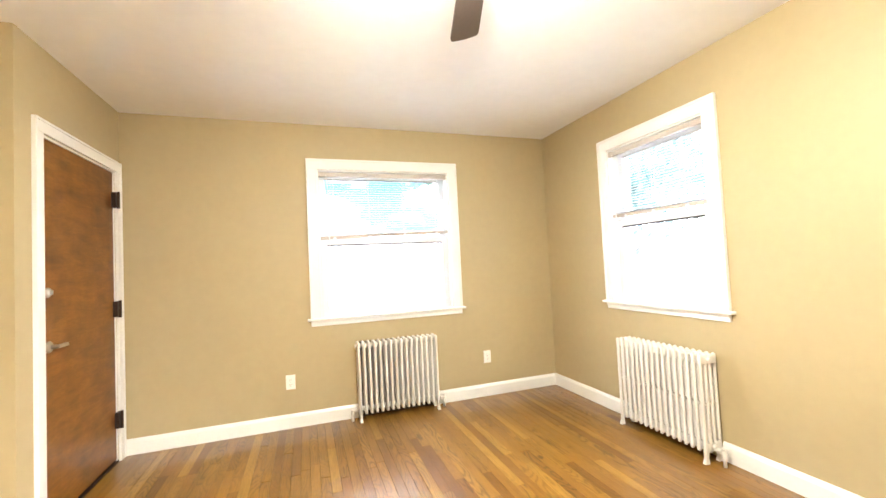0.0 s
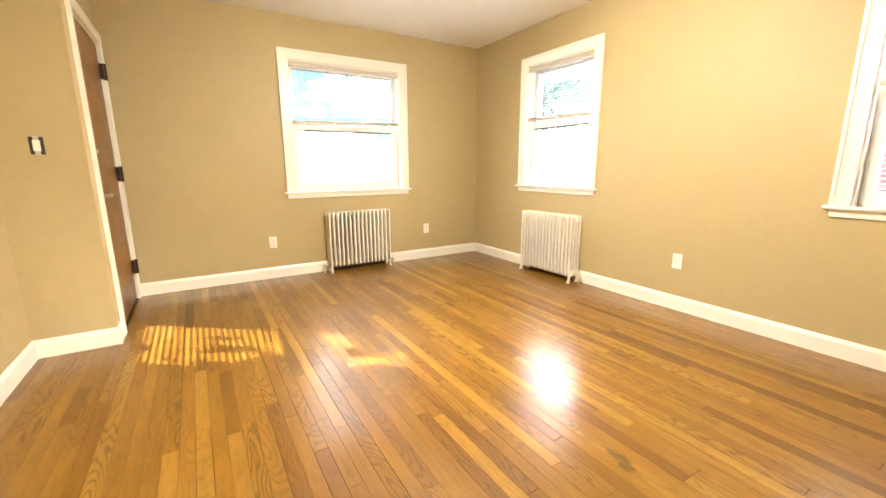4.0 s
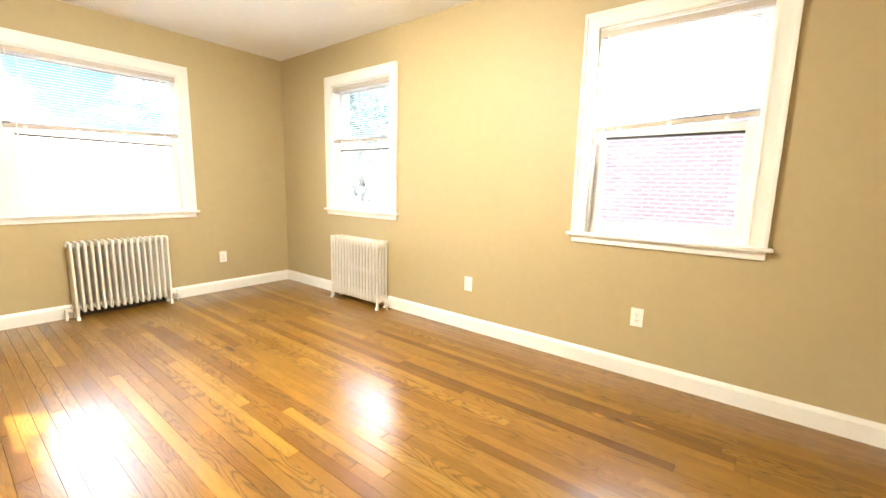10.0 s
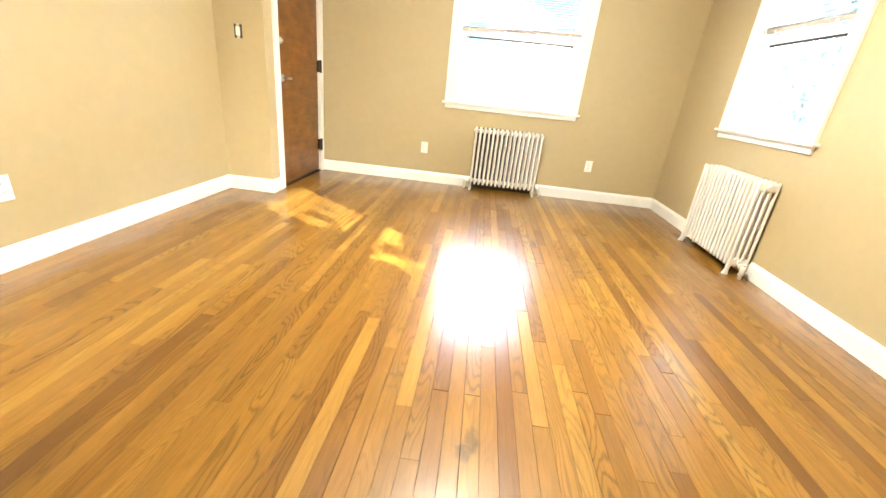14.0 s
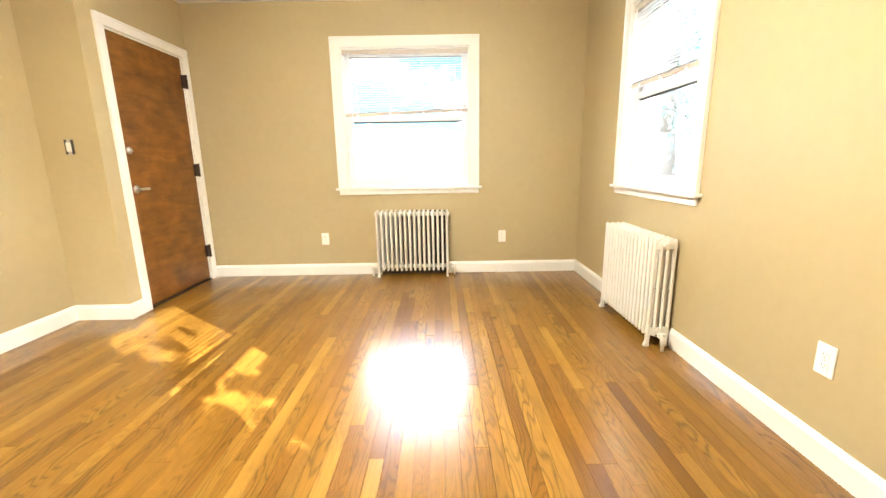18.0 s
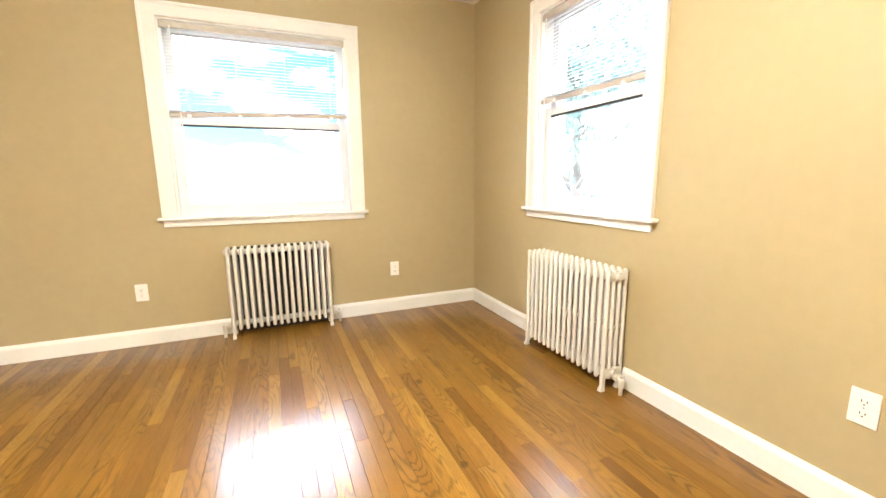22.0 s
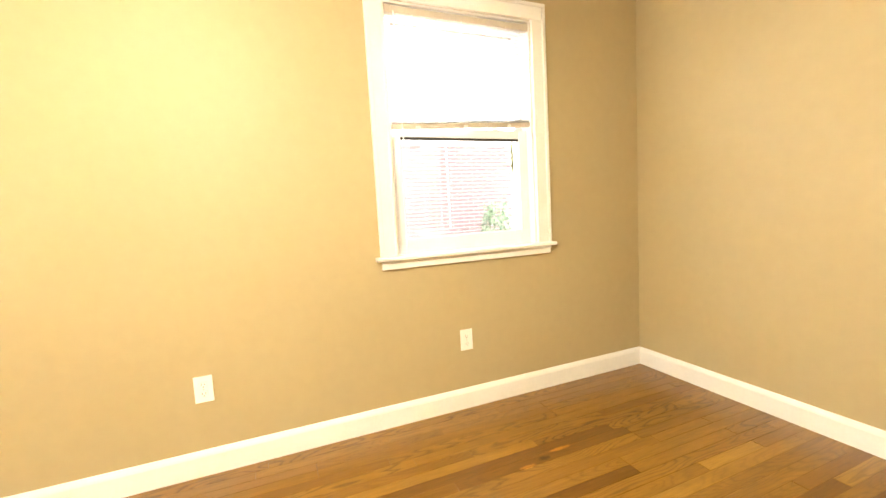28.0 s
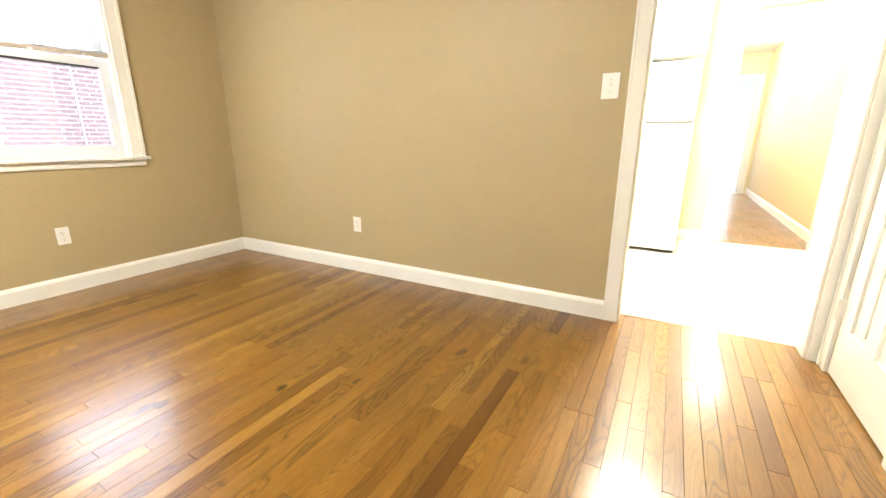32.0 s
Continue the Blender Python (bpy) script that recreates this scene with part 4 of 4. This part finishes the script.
solid("hall_ceiling", boxed(-2.63, -1.40, HY - 0.1, YH - 0.12, KZ, KZ + 0.05), M_CEIL, "white hall ceiling", "ceiling")
casing("door_frame_5", "white painted casing at the hall's end", 1.66, 2.41, 2.08, 0.066, (0, HY, 0), 180, 0.10)
baseboard((-2.53, HY), (-2.53, YH - 0.12), (1, 0))
baseboard((-1.50, HY), (-1.50, YH - 0.12), (-1, 0))

# room past the hall: walls tinted blue as cool daylight, window opening added
M_PALE = surface("cool_daylight_tint", (0.60, 0.66, 0.74), 0.6, vary=0.03)
solid("bathroom_floor", boxed(-2.9, -0.9, HY - 2.2, HY - 0.1, -0.05, 0.0), M_TILE, "pale bathroom floor", "floor")
wall("wall_bathroom_south", "y", HY - 2.3, HY - 2.2, -2.9, -0.9, -0.05, KZ + 0.1, [(-2.20, -1.50, 0.9, 2.0)], M_PALE, "bathroom wall tinted blue for cool daylight")
wall("wall_bathroom_west", "x", -3.0, -2.9, HY - 2.3, HY - 0.1, -0.05, KZ + 0.1, [], M_PALE, "bathroom wall tinted blue for cool daylight")
wall("wall_bathroom_east", "x", -0.9, -0.8, HY - 2.3, HY - 0.1, -0.05, KZ + 0.1, [], M_PALE, "bathroom wall tinted blue for cool daylight")
solid("bathroom_ceiling", boxed(-3.0, -0.8, HY - 2.3, HY - 0.1, KZ, KZ + 0.05), M_CEIL, "white bathroom ceiling", "ceiling")
# white door standing open into that room
door3 = tagged(new("door_3"), "white painted door standing open at the hall's end", "door", kind="structure")
door3.matrix_world = pose(-2.392, HY - 0.10, 0, 0, 0, -80)
part("slab", boxed(0.0, 0.66, -0.018, 0.018, 0.012, 2.01, bevel=0.003), M_TRIM, door3)
kn = part("knob", lathe(bmesh.new(), [(0.024, 0.018), (0.010, 0.024), (0.010, 0.045), (0.026, 0.058), (0.016, 0.076)], n=16, closed=True), M_NICKEL, door3, smooth=True)
kn.matrix_local = pose(0.60, 0, 0.95, -90, 0, 0)

# refrigerator
fr = thing("refrigerator", (-0.985, -3.45, 0), "white two-door refrigerator with the freezer on top", "refrigerator")
part("body", boxed(-0.355, 0.355, -0.70, -0.062, 0.032, 1.625, bevel=0.006), M_FRIDGE, fr)
part("freezer_door", boxed(-0.358, 0.358, -0.058, 0.0, 1.152, 1.628, bevel=0.010), M_FRIDGE, fr)
part("fridge_door", boxed(-0.358, 0.358, -0.058, 0.0, 0.034, 1.138, bevel=0.010), M_FRIDGE, fr)
part("door_gasket", boxed(-0.345, 0.345, -0.062, -0.056, 0.045, 1.605), M_GASKET, fr, "grey door gasket")
part("kick_grille", boxed(-0.345, 0.345, -0.085, -0.030, 0.010, 0.032, bevel=0.004), M_SLOT, fr, "black kick grille")
for x in (-0.30, 0.30):
    for y in (-0.64, -0.08):
        part("foot", tube(bmesh.new(), (x, y, 0.003), (x, y, 0.052), 0.018), M_SLOT, fr)
part("handle", boxed(0.300, 0.325, 0.0, 0.040, 1.18, 1.44, bevel=0.008), M_FRIDGE, fr)
part("handle", boxed(0.300, 0.325, 0.0, 0.040, 0.66, 1.12, bevel=0.008), M_FRIDGE, fr)
part("hinge_cap", boxed(-0.355, -0.290, -0.080, -0.010, 1.628, 1.637, bevel=0.002), M_GASKET, fr)

cab = thing("wall_cabinet", (-1.0, YH, 1.690), "white wall cabinet with two doors above the refrigerator", "cabinet")
part("body", boxed(-0.36, 0.36, 0.0, 0.60, 0.0, 0.56), M_TRIM, cab)
for s in (-1, 1):
    d = part("door", boxed(*sorted((s * 0.002, s * 0.358)), 0.600, 0.620, 0.004, 0.556, bevel=0.003), M_TRIM, cab)
    bm = tube(bmesh.new(), (s * 0.035, 0.646, 0.030), (s * 0.035, 0.646, 0.128), 0.0045, n=8)
    for z in (0.036, 0.122):
        tube(bm, (s * 0.035, 0.618, z), (s * 0.035, 0.646, z), 0.004, n=8)
    part("handle", bm, M_NICKEL, d, "slim metal bar handle")
part("soffit_filler", boxed(-0.36, 0.36, 0.0, 0.58, 0.56, KZ - 1.690 - 0.001), M_TRIM, cab)


def dome_light(at, power, label):
    t = thing("ceiling_light", at, label, "ceiling light", "kitchen and hall lights")
    part("base", lathe(bmesh.new(), [(0.075, 0.0), (0.078, -0.010), (0.070, -0.020)], n=24, closed=True), M_NICKEL, t)
    part("glass_dome", lathe(bmesh.new(), [(0.125, -0.018), (0.120, -0.045), (0.090, -0.075), (0.045, -0.092), (0.005, -0.097)], n=28, closed=True), M_DOME, t, "glowing glass dome", smooth=True)
    lamp = new("dome_lamp", bpy.data.lights.new("dome_lamp", "POINT"))
    lamp.data.energy, lamp.data.color, lamp.data.shadow_soft_size = power, (1.0, 0.88, 0.66), 0.06
    lamp.location = (at[0], at[1], at[2] - 0.19)


dome_light((-1.24, -2.78, KZ), KITCHEN, "lit glass dome light on the kitchen ceiling")
dome_light((-2.04, -5.65, KZ), HALL, "lit glass dome light on the hall ceiling")
dome_light((-2.07, -7.45, KZ), HALL, "lit glass dome light on the hall ceiling")


# ---- outdoors ----
GZ = -0.75
ground = solid("ground", boxed(-400, 400, -400, 400, GZ - 0.3, GZ), M_LAWN, "dry green lawn running off to the horizon", "ground")
solid("road", boxed(-300, 300, 9, 60, GZ, GZ + 0.012), M_CONC, "pale sunlit concrete street", "road")
solid("pavement", boxed(-300, 300, 6.4, 8.8, GZ, GZ + 0.05), M_CONC, "pale concrete pavement", "pavement")
solid("driveway", boxed(3.4, 6.0, -14, 6.4, GZ, GZ + 0.03), M_CONC, "pale concrete driveway between the houses", "pavement")


def tree(at, height, spread, leaves, mat, label, seed, crown_from=0.4, leaf=0.075):
    """A tapered trunk with limbs and a crown of separate small leaves in loose clumps."""
    rnd = random.Random(seed)
    t = thing("tree", at, label, "tree", "trees outside")
    bm = bmesh.new()
    p, r = Vector((0, 0, -0.1)), 0.045 * height ** 0.75
    tips, trunk = [], [(p.copy(), r)]
    for k in range(7):
        q = p + Vector((rnd.uniform(-0.06, 0.06) * height / 7, rnd.uniform(-0.06, 0.06) * height / 7, height * 0.82 / 7))
        tube(bm, p, q, r, r * 0.84, n=10)
        p, r = q, r * 0.84
        trunk.append((p.copy(), r))
    part("trunk", bm, M_BARK, t, smooth=True)
    for k in range(15):
        f = rnd.uniform(crown_from, 1.0)
        i = min(int(f * 7), 6)
        base, br = trunk[i][0].lerp(trunk[i + 1][0], f * 7 - i if i < 6 else 0.9), trunk[i][1] * 0.5
        ang = k * 2.4 + rnd.uniform(-0.4, 0.4)
        out = spread * (1.15 - 0.55 * f) * rnd.uniform(0.7, 1.1)
        bm = bmesh.new()
        q = base.copy()
        for s in range(3):
            nxt = q + Vector((math.cos(ang) * out / 3, math.sin(ang) * out / 3, out * (0.22 + 0.1 * s) * rnd.uniform(0.6, 1.2)))
            tube(bm, q, nxt, br * (1 - s * 0.28), br * (0.72 - s * 0.24), n=6)
            q = nxt
            ang += rnd.uniform(-0.35, 0.35)
            tips.append(q.copy())
        part("limb", bm, M_BARK, t)
    verts, faces = [], []
    for k in range(leaves):
        c = rnd.choice(tips)
        d = Vector((rnd.gauss(0, 1), rnd.gauss(0, 1), rnd.gauss(0, 0.7))) * spread * 0.17
        size = leaf * rnd.uniform(0.67, 1.33)
        m = Matrix.Translation(c + d) @ Euler((rnd.uniform(0, 6.3), rnd.uniform(0, 6.3), rnd.uniform(0, 6.3))).to_matrix().to_4x4()
        n = len(verts)
        verts += [m @ Vector(v) for v in ((-size, 0, 0), (0, -size * 0.5, size * 0.12), (size, 0, 0), (0, size * 0.5, size * 0.12))]
        faces.append((n, n + 1, n + 2, n + 3))
    me = bpy.data.meshes.new("crown")
    me.from_pydata(verts, [], faces)
    me.materials.append(mat)
    crown = new("crown", me)
    crown.parent = t
    tagged(crown, kind="stuff")
    return t


tree((6.7, 7.3, GZ), 5.6, 2.3, 4200, M_LEAF_BLUE, "leafy blue-green tree with a thick grey trunk beside the driveway", 3, 0.34, 0.085)
# added tree: its high crown keeps window_2's steep sky out of the floor
tree((6.5, 9.5, GZ), 11.0, 2.2, 8000, M_LEAF_BLUE, "tall slim blue-green tree added to screen sky from the floor's reflection", 8, 0.62, 0.11)
tree((12.5, 13.0, GZ), 8, 2.8, 4200, M_LEAF_DRY, "leafy tree beyond the driveway", 5, 0.3)
# crown placed high and dense to dim window_1's reflection in the floor
tree((5.2, 14.2, GZ), 12, 3.0, 11000, M_LEAF, "tall street tree, crown placed to screen sky from the floor's reflection", 14, 0.5, 0.12)
# crown placed to trim the sun patches that window_3 casts on the floor
tree((9.12, -7.42, GZ), 7.4, 1.5, 9000, M_LEAF_DRY, "yellow-green tree behind the brick house, crown placed to trim the sun", 22, 0.25)
# added occluder: cuts the lowest sun through window_3's lower pane
tree((9.99, -6.25, GZ), 7.15, 0.8, 12000, M_LEAF_DRY, "small yellow-green tree added to block low sun behind the brick house", 32, 0.35)
# added tree: hides the sky that window_3 would mirror in the floor
tree((15.0, 1.3, GZ), 14.5, 3.2, 12000, M_LEAF, "tall leafy tree added to screen sky from window_3's floor reflection", 41, 0.5, 0.14)
tree((-3.5, 14.0, GZ), 10, 3.0, 4200, M_LEAF, "leafy tree by the street", 11, 0.35)


# brick house next door
# eave height and south end are set to trim the sun reaching window_3
NX, NY0, NY1, NZ = 7.0, -3.74, 3.4, 3.92
nb = thing("brick_house", (NX, 0, GZ), "red brick neighbouring house with pale mortar", "house")
bm = bmesh.new()
win_n = (-1.36, -0.72, 0.98, 1.84)
box(bm, 0.0, 6.0, NY0, NY1, 0, NZ - GZ)
part("mortar_wall", bm, M_MORTAR, nb, "pale mortar bed behind the bricks")
# unseen roof, ridge raised to keep direct sun off window_2
bm = bmesh.new()
v = [bm.verts.new(p) for p in ((-0.06, NY0 - 0.05, NZ - GZ), (6.06, NY0 - 0.05, NZ - GZ), (6.06, NY1 + 0.3, NZ - GZ), (-0.06, NY1 + 0.3, NZ - GZ), (3.0, NY0 - 0.05, 6.5 - GZ), (3.0, NY1 + 0.3, 6.5 - GZ))]
for f in ((0, 3, 5, 4), (1, 4, 5, 2), (0, 4, 1), (3, 2, 5), (0, 1, 2, 3)):
    bm.faces.new([v[i] for i in f])
part("roof", bm, M_ROOF, nb)
wn2 = part("window", boxed(-0.035, 0.0, win_n[0], win_n[1], win_n[2] - GZ, win_n[3] - GZ, bevel=0.004), M_TRIM, nb)
ym = (win_n[0] + win_n[1]) / 2
for z0, z1 in ((win_n[2] + 0.07, 1.40), (1.45, win_n[3] - 0.07)):
    part("pane", boxed(-0.039, -0.035, win_n[0] + 0.07, win_n[1] - 0.07, z0 - GZ, z1 - GZ), M_DARKGLASS, wn2)
part("window_sill", boxed(-0.07, 0.0, win_n[0] - 0.08, win_n[1] + 0.08, win_n[2] - GZ - 0.07, win_n[2] - GZ - 0.001, bevel=0.004), M_CONC, nb)
part("wall_cable", tube(bmesh.new(), (-0.018, -2.40, 1.55), (-0.018, -2.38, NZ - GZ - 0.05), 0.008, n=8), M_GASKET, nb, "thin grey cable down the bricks")
part("gutter", boxed(-0.16, -0.061, NY0 - 0.05, NY1 + 0.3, NZ - GZ - 0.09, NZ - GZ + 0.02, bevel=0.01), M_SIDING, nb, "white metal gutter")

# white clapboards added above the brick, standing in for glare behind window_3's blind
for k in range(13):
    z = 2.30 - GZ + k * 0.118
    bm = bmesh.new()
    sweep(bm, [(0.0, 0.0), (0.026, 0.0), (0.026, 0.012), (0.008, 0.126), (0.0, 0.126)], (0, NY0, z), (0, NY1, z), (-1, 0, 0))
    part("clapboard", bm, M_SIDING, nb, "white clapboard added as a bright backdrop to the upper panes")

# bricks
L, H, J = 0.203, 0.057, 0.010
brick_v = [(0, 0, 0), (0, L, 0), (0, L, H), (0, 0, H), (-0.008, 0.003, 0.003), (-0.008, L - 0.003, 0.003), (-0.008, L - 0.003, H - 0.003), (-0.008, 0.003, H - 0.003)]
brick_f = [(4, 5, 6, 7), (0, 1, 5, 4), (1, 2, 6, 5), (2, 3, 7, 6), (3, 0, 4, 7)]
rest_v, rest_f = [], []
bme = bpy.data.meshes.new("brick")
bme.from_pydata(brick_v, [], brick_f)
bme.materials.append(M_BRICK)
rows = int((2.28 - GZ) / (H + J))
made = 0
for r in range(rows):
    z = r * (H + J) + 0.004
    for c in range(-1, int((NY1 - NY0) / (L + J)) + 1):
        y = NY0 + c * (L + J) + (0 if r % 2 else (L + J) / 2)
        if y < NY0 or y + L > NY1:
            continue
        if y + L > win_n[0] - 0.01 and y < win_n[1] + 0.01 and z + H > win_n[2] - GZ - 0.08 and z < win_n[3] - GZ + 0.01:
            continue
        wz = z + GZ
        if 0.75 < wz < 2.1 and -3.6 < y < 0.4 and made < 300:
            ob = new("brick", bme)
            ob.parent, ob.location = nb, (0, y, z)
            made += 1
        else:
            k = len(rest_v)
            rest_v += [(x, y + b, z + h) for x, b, h in brick_v]
            rest_f += [tuple(i + k for i in f) for f in brick_f]
me = bpy.data.meshes.new("brickwork")
me.from_pydata(rest_v, [], rest_f)
me.materials.append(M_BRICK)
bw = new("brickwork", me)
bw.parent = nb
tagged(bw, kind="stuff")

# shrub at the brick wall
rnd = random.Random(4)
sv, sf = [], []
for k in range(900):
    a, rr, z = rnd.uniform(0, 6.3), 0.38 * rnd.random() ** 0.5, rnd.uniform(0.1, 1.95)
    rr *= 1.0 - 0.45 * abs(z - 0.9) / 1.05
    size = rnd.uniform(0.03, 0.06)
    m = Matrix.Translation((rr * math.cos(a), rr * math.sin(a), z)) @ Euler((rnd.uniform(0, 6.3), rnd.uniform(0, 6.3), rnd.uniform(0, 6.3))).to_matrix().to_4x4()
    n = len(sv)
    sv += [m @ Vector(p) for p in ((-size, 0, 0), (0, -size * 0.5, 0.01), (size, 0, 0), (0, size * 0.5, 0.01))]
    sf.append((n, n + 1, n + 2, n + 3))
shrub = thing("shrub", (6.45, -3.05, GZ), "upright green shrub against the brick wall", "shrub")
bm = bmesh.new()
for k in range(5):
    tube(bm, (0, 0, -0.05), (0.2 * math.cos(k * 1.26), 0.2 * math.sin(k * 1.26), 1.3 + 0.1 * k), 0.014, 0.005, n=6)
part("stems", bm, M_BARK, shrub)
me = bpy.data.meshes.new("foliage")
me.from_pydata(sv, [], sf)
me.materials.append(M_LEAF)
fo = new("foliage", me)
fo.parent = shrub
tagged(fo, kind="stuff")


# ---- floor boards ----
PW = 0.0572
chip, lip = 0.0022, 0.0004


def board_data(length, gap):
    w, h = PW / 2 - gap, length / 2 - gap * 1.6
    v = [(-w, -h, -0.012), (w, -h, -0.012), (w, h, -0.012), (-w, h, -0.012), (-w, -h, -chip), (w, -h, -chip), (w, h, -chip), (-w, h, -chip),
         (-w + lip, -h + lip, 0), (w - lip, -h + lip, 0), (w - lip, h - lip, 0), (-w + lip, h - lip, 0)]
    f = [(8, 9, 10, 11)]
    for a, b in ((0, 1), (1, 2), (2, 3), (3, 0)):
        f += [(a, b, b + 4, a + 4), (a + 4, b + 4, b + 8, a + 8)]
    return v, f


boards = {}
rnd = random.Random(21)
jv, jf = [], []
lengths = (0.35, 0.45, 0.60, 0.75, 0.90, 1.05, 1.20, 1.40, 1.60, 1.85)
for row in range(int((XE - XC) / PW) + 1):
    x = XC - 0.005 + (row + 0.5) * PW
    left, y = 5.40, YK
    first = rnd.choice((0.25, 0.45, 0.60, 0.85, 1.05, 1.30))
    while left > 1e-6:
        n = round(first if first else rnd.choice(lengths), 2)
        first = 0
        if left - n < 0.34:
            n = round(left, 2)
        gap = rnd.choice((0.0001, 0.0001, 0.0002, 0.0002, 0.0003, 0.0008))
        v, f = board_data(n, gap)
        if -1.50 < x < 1.95:
            if (n, gap) not in boards:
                me = bpy.data.meshes.new("floor_board")
                me.from_pydata(v, [], f)
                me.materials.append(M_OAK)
                boards[n, gap] = me
            ob = new("floor_board", boards[n, gap])
            # each strip lies a hair out of level
            ob.parent, ob.location = subfloor, (x, y + n / 2, rnd.uniform(-0.0002, 0.0002))
            ob.rotation_euler = (rnd.gauss(0, 0.0003), rnd.gauss(0, 0.0035), 0)
        else:
            k = len(jv)
            jv += [(a + x, b + y + n / 2, c) for a, b, c in v]
            jf += [tuple(i + k for i in q) for q in f]
        y, left = y + n, round(left - n, 2)
me = bpy.data.meshes.new("edge_boards")
me.from_pydata(jv, [], jf)
me.materials.append(M_OAK_JOINED)
eb = new("edge_boards", me)
eb.parent = subfloor
tagged(eb, kind="stuff")
